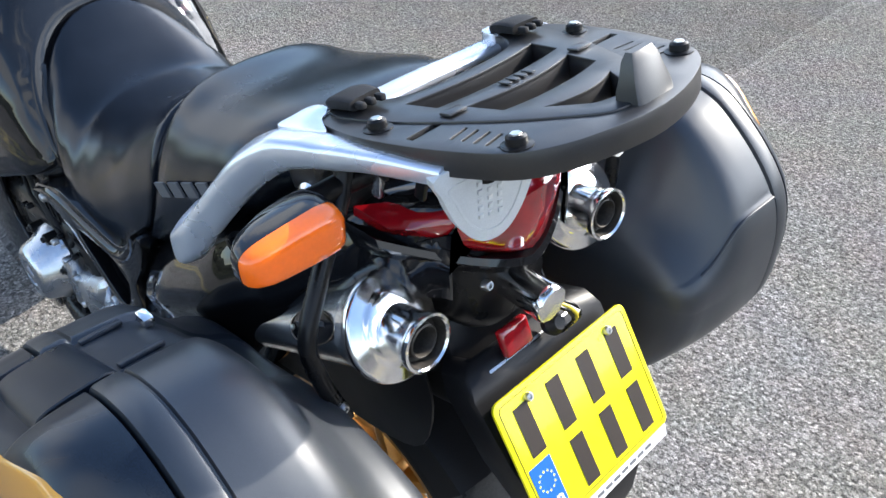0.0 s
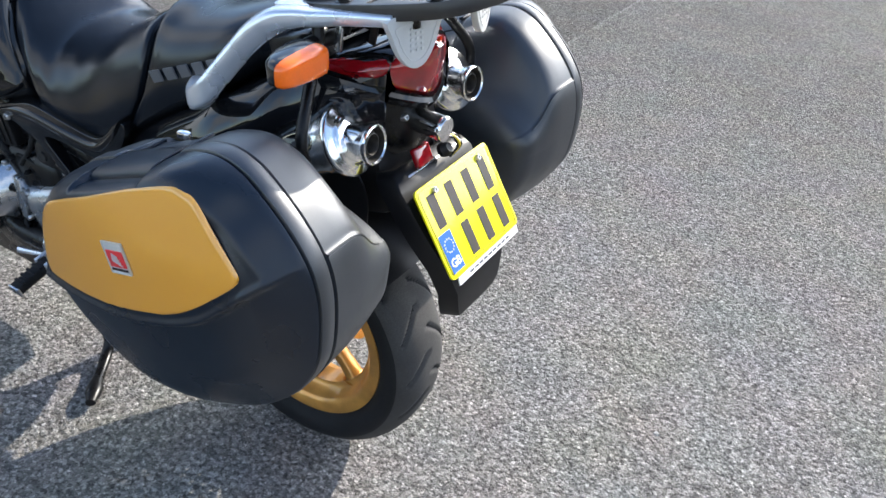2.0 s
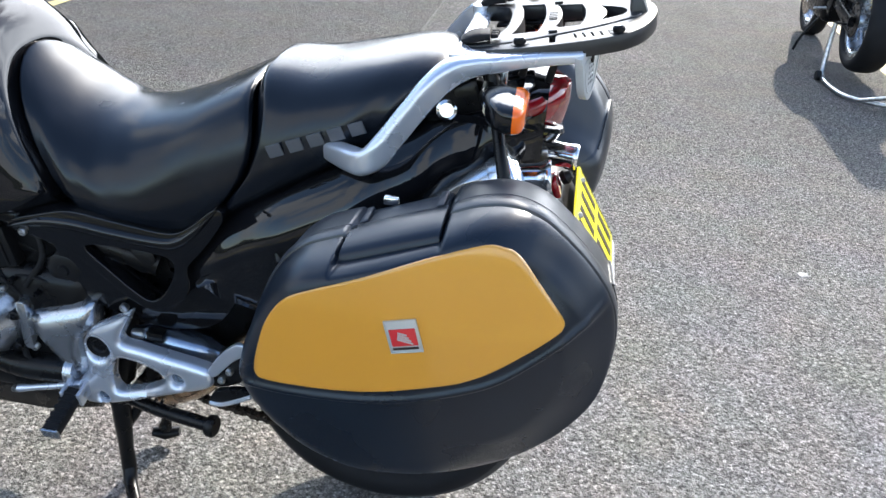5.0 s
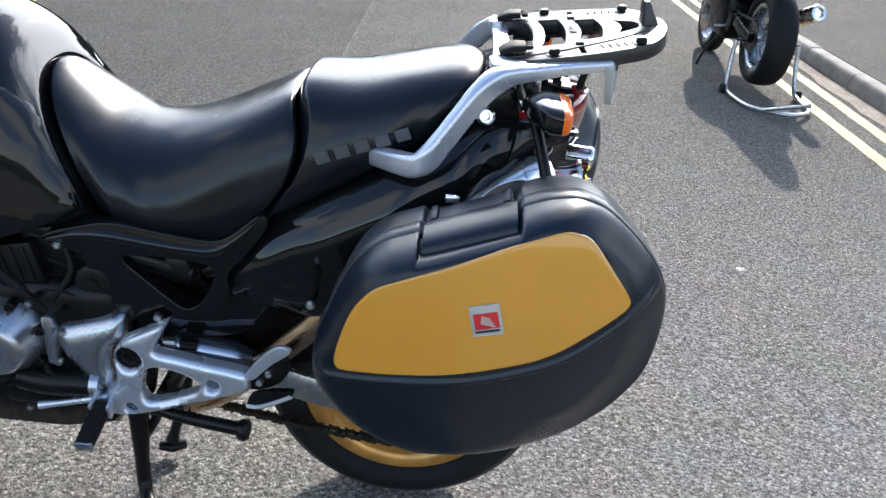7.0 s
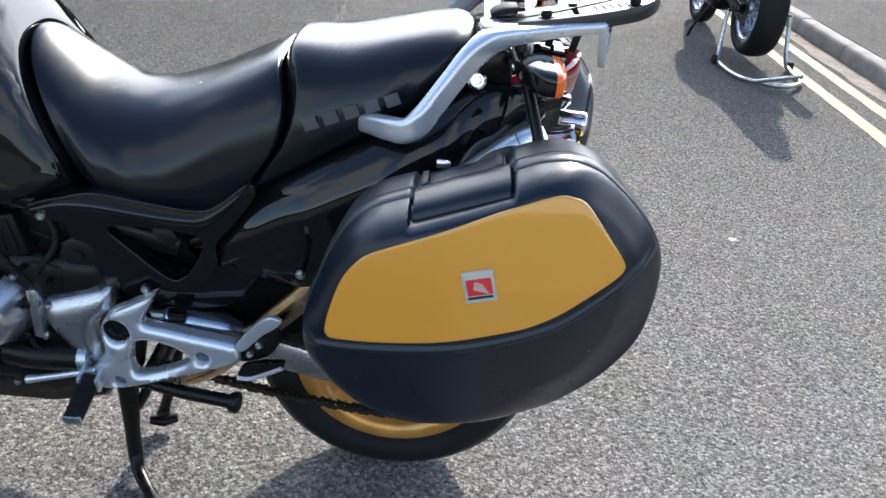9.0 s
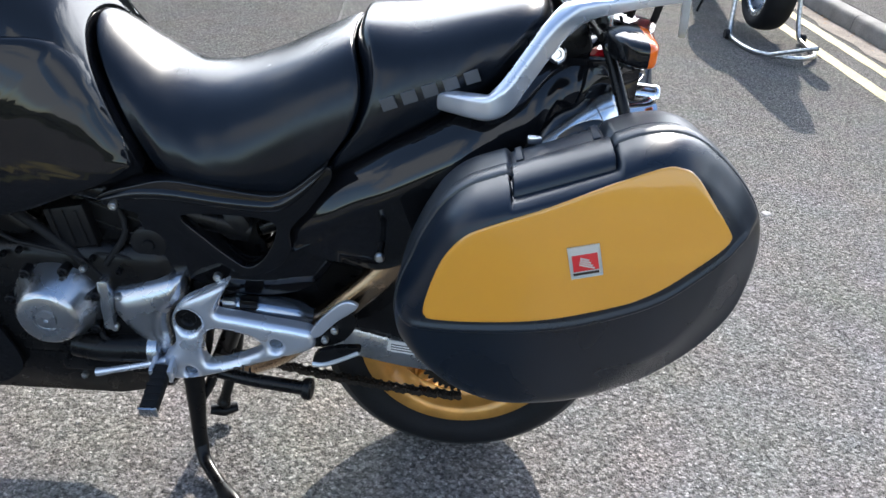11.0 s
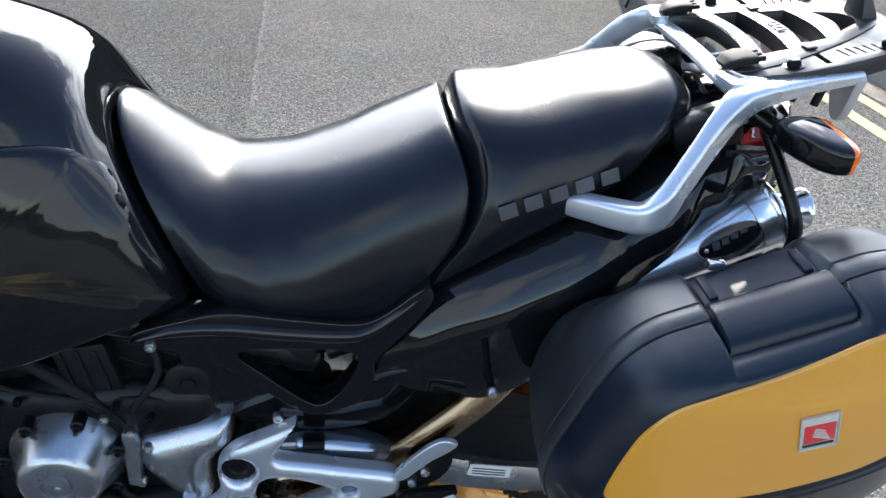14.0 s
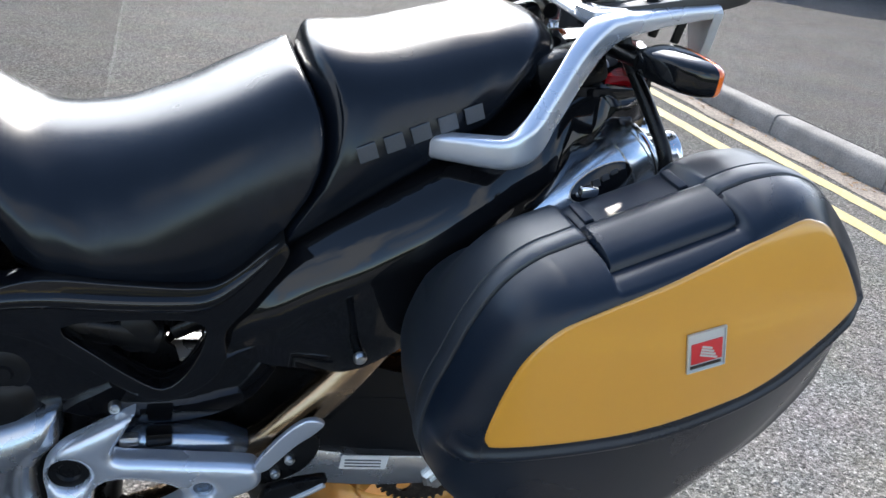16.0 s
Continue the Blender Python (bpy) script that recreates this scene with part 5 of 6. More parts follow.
# -- indicators --
for sgn in (-1, 1):
    ind = new("indicator")
    ind.parent = bike
    ind["label"] = "black indicator with an amber lens"
    def section(x, y0, y1, scale=1.0, slant=0.0, n=32):
        """A rounded wedge across, deep at the root, low at the drooping tip."""
        out = []
        for i in range(n):
            a = 2 * math.pi * i / n
            c, s = (math.copysign(abs(t) ** 0.45, t) for t in (math.cos(a), math.sin(a)))
            y = (y0 + y1) / 2 + (y1 - y0) / 2 * c
            f = (y - 0.190) / 0.104
            mid, half = 1.010 + 0.002 * f, (0.0262 - 0.0062 * f) * scale
            out.append((x + slant * (y - 0.190), sgn * y, mid + half * s))
        return out
    bm = bmesh.new()
    rings(bm, [section(0.152, 0.188, 0.212, 0.46), section(0.157, 0.187, 0.230, 0.62), section(0.166, 0.186, 0.256, 0.78), section(0.177, 0.185, 0.281, 0.92, 0.02), section(0.188, 0.185, 0.292, 0.99, 0.04), section(0.201, 0.187, 0.2935, 0.985, 0.04)])
    part("housing", bm, GLOSS_BLACK, ind, "", 50)
    bm = bmesh.new()
    rings(bm, [section(0.2005, 0.188, 0.2930, 0.98, 0.04), section(0.206, 0.188, 0.2925, 0.97, 0.04), section(0.212, 0.189, 0.289, 0.92, 0.03), section(0.217, 0.191, 0.282, 0.84, 0.02), section(0.2205, 0.197, 0.272, 0.70, 0.01), section(0.2215, 0.208, 0.262, 0.42)])
    lens = part("lens", bm, ORANGE, ind, "ribbed amber lens", 50)
    for k in range(6):
        h = -0.6 + 0.24 * k
        bm = bmesh.new()
        tube(bm, [(0.2205 - 0.05 * (y - 0.200), sgn * y, 1.010 + h * (0.0262 - 0.0062 * (y - 0.190) / 0.104)) for y in (0.202, 0.222, 0.245, 0.268)], 0.0010, 6)
        part("lens_rib", bm, ORANGE, lens)
    bm = bmesh.new()
    tube(bm, spline([(0.158, sgn * 0.10, 1.004), (0.158, sgn * 0.14, 1.008), (0.160, sgn * 0.195, 1.010)], 4), 0.012, 12)
    part("stalk", bm, BLACK_METAL, ind)

# -- tail light: a wide red lens, deepest in the middle --
bm = bmesh.new()
loops = []
for i in range(21):
    f = i / 20 * 2 - 1
    a = abs(f)
    y = 0.132 * f
    x = 0.280 - 0.080 * a ** 1.7
    zt, zb = 0.990 - 0.018 * a, 0.903 + 0.058 * a ** 1.25
    loops.append([(x - 0.05, y, zt), (x - 0.012, y, zt), (x - 0.002, y, zt - 0.006), (x, y, (zt * 0.6 + zb * 0.4)), (x - 0.006, y, zb + 0.008), (x - 0.014, y, zb), (x - 0.05, y, zb)])
rings(bm, loops)
part("tail_light", bm, RED_LENS, bike, "wide red tail light lens", 50)
bm = bmesh.new()
loops = []
for i in range(21):
    f = i / 20 * 2 - 1
    a = abs(f)
    y = 0.142 * f
    x = 0.274 - 0.080 * a ** 1.7
    zb = 0.900 + 0.058 * a ** 1.25
    loops.append([(x, y, zb), (x + 0.004, y, zb - 0.008), (x - 0.008, y, zb - 0.022), (x - 0.08, y, zb - 0.03), (x - 0.09, y, zb)])
rings(bm, loops)
part("tail_light_surround", bm, GLOSS_BLACK, bike, "", 50)

# -- number plate and rear guard --
P_TOP, P_BOT = Vector((0.312, 0.004, 0.779)), Vector((0.394, 0.004, 0.643))
pv = (P_TOP - P_BOT).normalized()
pn = Vector((0, 1, 0)).cross(pv).normalized()
PLATE_M = Matrix(((0, pv.x, pn.x, (P_TOP.x + P_BOT.x) / 2), (1, pv.y, pn.y, 0.004), (0, pv.z, pn.z, (P_TOP.z + P_BOT.z) / 2), (0, 0, 0, 1)))


def rounded(w, h, r, n=5):
    return [(sx * (w / 2 - r) + r * math.cos(a), sy * (h / 2 - r) + r * math.sin(a)) for sx, sy, a0 in ((1, 1, 0), (-1, 1, 90), (-1, -1, 180), (1, -1, 270)) for a in [radians(a0 + 90 * i / n) for i in range(n + 1)]]


guard = new("rear_guard")
guard.parent = bike
guard["label"] = "black plastic rear mudguard carrying the plate"
bm = bmesh.new()
loops = []
for x, z, w in ((0.262, 0.792, 0.085), (0.276, 0.788, 0.104), (0.292, 0.772, 0.113), (0.340, 0.700, 0.108), (0.378, 0.640, 0.094), (0.392, 0.590, 0.080), (0.392, 0.548, 0.072), (0.390, 0.532, 0.062)):
    loops.append([(x - 0.006, -w, z), (x - 0.001, -w * 0.97, z + 0.002), (x, -w * 0.5, z + 0.002), (x, w * 0.5, z + 0.002), (x - 0.001, w * 0.97, z + 0.002), (x - 0.006, w, z), (x - 0.040, w, z - 0.012), (x - 0.036, w * 0.96, z - 0.012), (x - 0.008, w * 0.9, z - 0.002), (x - 0.008, -w * 0.9, z - 0.002), (x - 0.036, -w * 0.96, z - 0.012), (x - 0.040, -w, z - 0.012)])
rings(bm, loops)
part("guard", bm, SATIN_BLACK, guard, "", 40)
bm = bmesh.new()
plate(bm, rounded(0.228, 0.164, 0.010), [], 0.004, PLATE_M, 0.001)
num = part("number_plate", bm, PLATE_YELLOW, guard, "yellow reflective number plate, its characters plain bars")
bm = bmesh.new()
plate(bm, rounded(0.216, 0.152, 0.007), [rounded(0.2145, 0.1505, 0.0065)], 0.0046, PLATE_M, 0)
part("border_line", bm, PLATE_BLACK, num)
for x, y in [(-0.080 + 0.053 * i, 0.034) for i in range(4)] + [(-0.027 + 0.053 * i, -0.040) for i in range(3)]:
    bm = bmesh.new()
    plate(bm, [(x - 0.011, y - 0.030), (x + 0.011, y - 0.030), (x + 0.011, y + 0.030), (x - 0.011, y + 0.030)], [], 0.0048, PLATE_M, 0)
    part("bar", bm, PLATE_BLACK, num)
bm = bmesh.new()
plate(bm, [(-0.104, -0.073), (-0.070, -0.073), (-0.070, -0.004), (-0.104, -0.004)], [], 0.0049, PLATE_M, 0)
blue = part("blue_band", bm, PLATE_BLUE, num, "blue band with a ring of stars")
for i in range(12):
    a = 2 * math.pi * i / 12
    bm = bmesh.new()
    plate(bm, [(-0.087 + 0.0115 * math.cos(a) + (0.0019 if j % 2 == 0 else 0.0008) * math.sin(math.pi * j / 5), -0.027 + 0.0115 * math.sin(a) + (0.0019 if j % 2 == 0 else 0.0008) * math.cos(math.pi * j / 5)) for j in range(10)], [], 0.0054, PLATE_M, 0)
    part("star", bm, PLATE_YELLOW, blue)
txt = bpy.data.curves.new("country_letters", "FONT")
txt.body, txt.size, txt.extrude, txt.offset, txt.align_x = "GB", 0.021, 0.0004, 0.0004, "CENTER"
txt_ob = new("country_letters", txt)
bpy.context.view_layer.update()
letters = bpy.data.meshes.new_from_object(txt_ob.evaluated_get(bpy.context.evaluated_depsgraph_get()))
bpy.data.objects.remove(txt_ob)
letters.transform(PLATE_M @ pose(-0.087, -0.064, 0.0052))
letters.materials.clear()
letters.materials.append(PLATE_WHITE)
ob = new("country_letters", letters)
ob.parent = blue
bm = bmesh.new()
plate(bm, [(-0.098, -0.097), (0.104, -0.097), (0.108, -0.084), (-0.094, -0.084)], [], 0.003, PLATE_M @ pose(0, 0, -0.001), 0)
strip = part("dealer_strip", bm, PLATE_WHITE, num, "white strip under the plate with fine print")
for i in range(9):
    bm = bmesh.new()
    x = -0.062 + 0.0155 * i
    plate(bm, [(x, -0.0925), (x + 0.012, -0.0925), (x + 0.012, -0.0885), (x, -0.0885)], [], 0.0034, PLATE_M @ pose(0, 0, -0.001), 0)
    part("print_bar", bm, MARK_GREY, strip)
for x in (-0.066, 0.074):
    bm = bmesh.new()
    bolt(bm, PLATE_M @ Vector((x, 0.066, 0.005)), pn, 0.0055, 0.005)
    part("plate_bolt", bm, ZINC, num)
# chrome plate lamp, reflector and the wiring under it
bm = bmesh.new()
lathe(bm, [(0, 0), (0.020, 0), (0.0215, 0.004), (0.0215, 0.062), (0.0225, 0.064), (0.0225, 0.072), (0.021, 0.074), (0, 0.0745)], (0.232, -0.004, 0.856), (1, 0, -0.07), 40)
part("plate_lamp", bm, CHROME, guard, "chrome cylindrical plate lamp", 40)
bm = bmesh.new()
lathe(bm, [(0.026, 0), (0.026, 0.012), (0.02, 0.014)], (0.224, -0.004, 0.8565), (1, 0, -0.07), 32)
part("lamp_collar", bm, BLACK_METAL, guard)
bm = bmesh.new()
box(bm, (0.276, -0.030, 0.806), (0.012, 0.044, 0.034), 0.004, pose(0, 0, 0, 0, -24, 0), 3)
part("reflector", bm, RED_LENS, guard, "square red reflector")
bm = bmesh.new()
box(bm, (0.272, 0.0, 0.786), (0.020, 0.15, 0.006), 0.002, pose(0, 0, 0, 0, 20, 0))
part("bracket", bm, CAST_ALU, guard, "bare metal plate bracket")
for dy, mat_w in ((0.030, WIRE_YELLOW), (0.036, BLACK_METAL), (0.024, BLACK_METAL)):
    bm = bmesh.new()
    tube(bm, spline([(0.285, dy - 0.02, 0.835), (0.300, dy, 0.825), (0.306, dy + 0.012, 0.805), (0.296, dy + 0.004, 0.785)], 5), 0.0024, 8)
    part("wire", bm, mat_w, guard)
bm = bmesh.new()
tube(bm, [(0.299, 0.032, 0.822), (0.304, 0.045, 0.812)], 0.0042, 10)
part("connector", bm, PLATE_WHITE, guard)
bm = bmesh.new()
lathe(bm, [(0, 0), (0.012, 0), (0.014, 0.01), (0.008, 0.02), (0, 0.02)], (0.285, 0.018, 0.797), (0.8, 0, 0.6), 20)
part("cable_boot", bm, SATIN_BLACK, guard)
for y in (-0.045, 0.040):
    bm = bmesh.new()
    bolt(bm, (0.248, y, 0.872), (1, 0, 0.3), 0.006, 0.007)
    part("bolt", bm, ZINC, guard)

# -- engine --
engine = new("engine")
engine.parent = bike
engine["label"] = "black and silver twin-cylinder engine"
bm = bmesh.new()
box(bm, (-0.80, 0, 0.43), (0.50, 0.36, 0.28), 0.04, None, 3)
part("crankcase", bm, BLACK_METAL, engine)
bm = bmesh.new()
box(bm, (-0.66, 0, 0.60), (0.19, 0.30, 0.20), 0.02, pose(0, 0, 0, 0, 22, 0), 3)
part("cylinder", bm, BLACK_METAL, engine)
bm = bmesh.new()
box(bm, (-0.96, 0, 0.58), (0.19, 0.30, 0.24), 0.02, pose(0, 0, 0, 0, -50, 0), 3)
part("cylinder", bm, BLACK_METAL, engine)
for i in range(3):
    bm = bmesh.new()
    box(bm, (-0.673 + 0.012 * i, -0.146, 0.560 + 0.03 * i), (0.17, 0.012, 0.006), 0.002, pose(0, 0, 0, 0, 22, 0))
    part("cooling_fin", bm, BLACK_METAL, engine)
bm = bmesh.new()
lathe(bm, [(0.088, -0.05), (0.080, -0.02), (0.066, 0.0), (0.058, 0.024), (0.052, 0.031), (0.046, 0.034), (0.024, 0.034), (0.023, 0.030), (0.0195, 0.030), (0.018, 0.034), (0.005, 0.035), (0.0045, 0.031), (0, 0.031)], (-0.778, -0.212, 0.444), (0, -1, 0), 56)
gen = part("generator_cover", bm, CAST_ALU, engine, "round silver generator cover")
for i in range(7):
    a = radians(20 + i * 51)
    bm = bmesh.new()
    lathe(bm, [(0.010, -0.02), (0.010, 0.008), (0.008, 0.010), (0, 0.010)], (-0.778 + 0.082 * math.cos(a), -0.196, 0.444 + 0.082 * math.sin(a)), (0, -1, 0), 14)
    bolt(bm, (-0.778 + 0.082 * math.cos(a), -0.205, 0.444 + 0.082 * math.sin(a)), (0, -1, 0), 0.006, 0.006)
    part("cover_lug", bm, BLACK_METAL, gen)
bm = bmesh.new()
outer = [(p.x, p.y) for p in spline([(-0.672, 0.480), (-0.652, 0.487), (-0.600, 0.503), (-0.545, 0.520), (-0.539, 0.512), (-0.539, 0.475), (-0.545, 0.460), (-0.566, 0.437), (-0.574, 0.405), (-0.572, 0.365), (-0.578, 0.340), (-0.587, 0.326), (-0.615, 0.341), (-0.648, 0.378), (-0.676, 0.420), (-0.682, 0.450)], 3, True)]
domed(bm, outer, [], 0.046, side_frame(-0.160, -1), 0.040)
part("sprocket_cover", bm, CAST_ALU, engine, "silver rounded sprocket cover", 60)
bm = bmesh.new()
box(bm, (-0.684, -0.188, 0.452), (0.022, 0.034, 0.11), 0.006)
part("cover_flange", bm, CAST_ALU, engine)
for x, z in ((-0.682, 0.502), (-0.660, 0.470), (-0.675, 0.40), (-0.715, 0.53), (-0.62, 0.36)):
    bm = bmesh.new()
    bolt(bm, (x, -0.195, z), (0, -1, 0), 0.007, 0.008)
    part("bolt", bm, ZINC, engine)
bm = bmesh.new()
tube(bm, spline([(-0.76, -0.185, 0.35), (-0.70, -0.190, 0.345), (-0.60, -0.190, 0.350)], 3), 0.028, 16)
part("starter_motor", bm, BLACK_METAL, engine)
bm = bmesh.new()
lathe(bm, [(0.031, 0), (0.031, 0.018), (0.02, 0.02)], (-0.615, -0.19, 0.349), (1, 0, 0.05), 20)
part("starter_cap", bm, CAST_ALU, engine)
for path, r in (([(-0.90, -0.15, 0.66), (-0.80, -0.17, 0.60), (-0.74, -0.175, 0.55), (-0.70, -0.17, 0.50)], 0.010), ([(-0.68, -0.14, 0.68), (-0.64, -0.165, 0.60), (-0.68, -0.18, 0.53)], 0.006), ([(-0.60, -0.13, 0.66), (-0.57, -0.15, 0.58), (-0.60, -0.16, 0.53)], 0.007)):
    bm = bmesh.new()
    tube(bm, spline(path, 6), r, 10)
    part("hose", bm, RUBBER, engine)
bm = bmesh.new()
box(bm, (-0.735, -0.150, 0.600), (0.075, 0.05, 0.085), 0.006, pose(0, 0, 0, 0, -12, 0))
part("reservoir", bm, SATIN_BLACK, engine)
for i in range(3):
    bm = bmesh.new()
    box(bm, (-0.762 + 0.024 * i, -0.1765, 0.603), (0.006, 0.004, 0.07), 0.0015, pose(0, 0, 0, 0, -12, 0))
    part("reservoir_rib", bm, SATIN_BLACK, engine)
bm = bmesh.new()
lathe(bm, [(0.034, 0), (0.034, 0.018), (0.028, 0.022), (0.012, 0.022), (0.010, 0.026), (0, 0.026)], (-0.60, -0.150, 0.572), (0, -1, 0), 28)
oil_cap = part("oil_cap", bm, SATIN_BLACK, engine)
for i in range(10):
    a = 2 * math.pi * i / 10
    lug = bmesh.new()
    box(lug, (-0.60 + 0.034 * math.cos(a), -0.160, 0.572 + 0.034 * math.sin(a)), (0.006, 0.018, 0.006), 0.001)
    part("grip_lug", lug, SATIN_BLACK, oil_cap)
bm = bmesh.new()
box(bm, (-0.70, -0.172, 0.300), (0.20, 0.03, 0.045), 0.008)
part("sump_side", bm, BLACK_METAL, engine)
for x, z in ((-0.86, 0.545), (-0.83, 0.555), (-0.70, 0.545), (-0.655, 0.52), (-0.86, 0.36), (-0.70, 0.335), (-0.655, 0.325), (-0.78, 0.315), (-0.61, 0.62), (-0.82, 0.63)):
    bm = bmesh.new()
    bolt(bm, (x, -0.186 if z < 0.56 else -0.156, z), (0, -1, 0), 0.006, 0.008)
    part("bolt", bm, BLACK_METAL, engine)
for path, r in (([(-0.95, -0.14, 0.63), (-0.86, -0.172, 0.575), (-0.80, -0.178, 0.56), (-0.73, -0.182, 0.545), (-0.69, -0.18, 0.50)], 0.004), ([(-0.72, -0.17, 0.545), (-0.66, -0.178, 0.55), (-0.62, -0.172, 0.535)], 0.003), ([(-0.715, -0.175, 0.40), (-0.70, -0.195, 0.37), (-0.66, -0.20, 0.36), (-0.64, -0.19, 0.33)], 0.006)):
    bm = bmesh.new()
    tube(bm, spline(path, 6), r, 8)
    part("cable", bm, RUBBER, engine)
bm = bmesh.new()
loops = []
for x, zb, w in ((-1.30, 0.36, 0.10), (-1.15, 0.24, 0.16), (-0.95, 0.186, 0.178), (-0.70, 0.186, 0.178), (-0.605, 0.200, 0.165), (-0.585, 0.225, 0.15)):
    loops.append([(x, -w, zb + 0.13), (x, -w * 0.97, zb + 0.03), (x, -w * 0.8, zb + 0.004), (x, 0, zb - 0.01), (x, w * 0.8, zb + 0.004), (x, w * 0.97, zb + 0.03), (x, w, zb + 0.13), (x, 0.9 * w, zb + 0.13), (x, 0.75 * w, zb + 0.02), (x, -0.75 * w, zb + 0.02), (x, -0.9 * w, zb + 0.13)])
rings(bm, loops)
part("belly_pan", bm, BLACK_METAL, bike, "black belly pan under the engine", 50)
for sgn in (-1, 1):
    bm = bmesh.new()
    plate(bm, [(p.x, p.y) for p in spline([(-0.91, 0.71), (-0.94, 0.62), (-0.965, 0.50), (-0.90, 0.38), (-0.875, 0.28), (-0.98, 0.235), (-1.22, 0.30), (-1.35, 0.55), (-1.22, 0.72), (-1.05, 0.745)], 4, True)], [], 0.012, side_frame(sgn * 0.182, sgn), 0.004)
    part("lower_fairing", bm, GLOSS_BLACK, bike, "glossy black lower fairing beside the engine")
bm = bmesh.new()
bolt(bm, (-0.762, -0.178, 0.262), (0, -1, 0), 0.007, 0.007)
part("bolt", bm, ZINC, bike)
bm = bmesh.new()
tube(bm, [(-0.77, -0.10, 0.235), (-0.72, -0.13, 0.215)], 0.008, 10)
part("drain_stub", bm, BLACK_METAL, bike)

# frame tubes and the dark works behind the covers
for path, r in (([(-0.55, -0.13, 0.30), (-0.52, -0.13, 0.45), (-0.475, -0.12, 0.60), (-0.46, -0.12, 0.72)], 0.030), ([(-0.55, 0.13, 0.30), (-0.50, 0.14, 0.45), (-0.42, 0.14, 0.60), (-0.40, 0.13, 0.72)], 0.030),
                ([(-0.40, -0.13, 0.60), (-0.15, -0.14, 0.72), (0.10, -0.11, 0.90)], 0.015), ([(-0.40, 0.13, 0.60), (-0.15, 0.14, 0.72), (0.10, 0.11, 0.90)], 0.015),
                ([(-1.15, -0.06, 0.88), (-0.9, -0.16, 0.75), (-0.6, -0.16, 0.66), (-0.42, -0.14, 0.60)], 0.026), ([(-1.15, 0.06, 0.88), (-0.9, 0.16, 0.75), (-0.6, 0.16, 0.66), (-0.42, 0.14, 0.60)], 0.026)):
    bm = bmesh.new()
    tube(bm, spline(path, 5), r, 14)
    part("frame_tube", bm, BLACK_METAL, bike)
bm = bmesh.new()
lathe(bm, [(0, 0), (0.035, 0), (0.035, 0.15), (0, 0.15)], (-0.47, 0, 0.42), (0.25, 0, 1), 24)
part("shock_body", bm, BLACK_METAL, bike)
bm = bmesh.new()
coil = [(-0.47 + 0.25 * h + 0.045 * math.cos(a), 0.045 * math.sin(a), 0.42 + h) for h, a in [(0.15 * i / 90, 2 * math.pi * 5 * i / 90) for i in range(91)]]
tube(bm, coil, 0.006, 8)
part("shock_spring", bm, BLACK_METAL, bike)
bm = bmesh.new()
box(bm, (-0.30, 0.0, 0.66), (0.20, 0.20, 0.10), 0.02)
part("battery_box", bm, SATIN_BLACK, bike)
for sgn in (-1, 1):
    bm = bmesh.new()
    plate(bm, [(p.x, p.y) for p in spline([(-0.56, 0.70), (-0.30, 0.72), (-0.12, 0.68), (-0.13, 0.50), (-0.20, 0.41), (-0.30, 0.40), (-0.42, 0.45), (-0.50, 0.44), (-0.56, 0.52)], 3, True)],
          [[(-0.412, 0.610), (-0.398, 0.598), (-0.388, 0.605), (-0.378, 0.600), (-0.366, 0.612), (-0.362, 0.560), (-0.375, 0.536), (-0.392, 0.545), (-0.398, 0.570), (-0.410, 0.580)]] if sgn < 0 else [], 0.006, side_frame(sgn * 0.125, sgn), 0.001)
    part("inner_panel", bm, BLACK_METAL, bike, "matt black inner panel")
bm = bmesh.new()
lathe(bm, [(0, -0.006), (0.026, -0.006), (0.028, 0.0), (0.028, 0.012), (0.022, 0.016), (0.010, 0.018), (0, 0.018)], (-0.445, -0.150, 0.615), (0, -1, 0), 24)
part("preload_knob", bm, SATIN_BLACK, bike, "black preload knob behind the cover opening")

# -- foot peg hanger --
LEAN_OUT = 0.12


def hanger_face(x):
    """Half width of the hanger's outer face, which stands further out to the rear."""
    return 0.222 + LEAN_OUT * (x + 0.53)


def hanger_frame(y, sgn):
    lean = Matrix(((1, 0, 0, 0), (sgn * LEAN_OUT, 1, 0, sgn * LEAN_OUT * 0.53), (0, 0, 1, 0), (0, 0, 0, 1)))
    return lean @ side_frame(sgn * y, sgn)


def loop_of(pts, n=4):
    return [(p.x, p.y) for p in spline([(x, z, 0) for x, z in pts], n, True)]


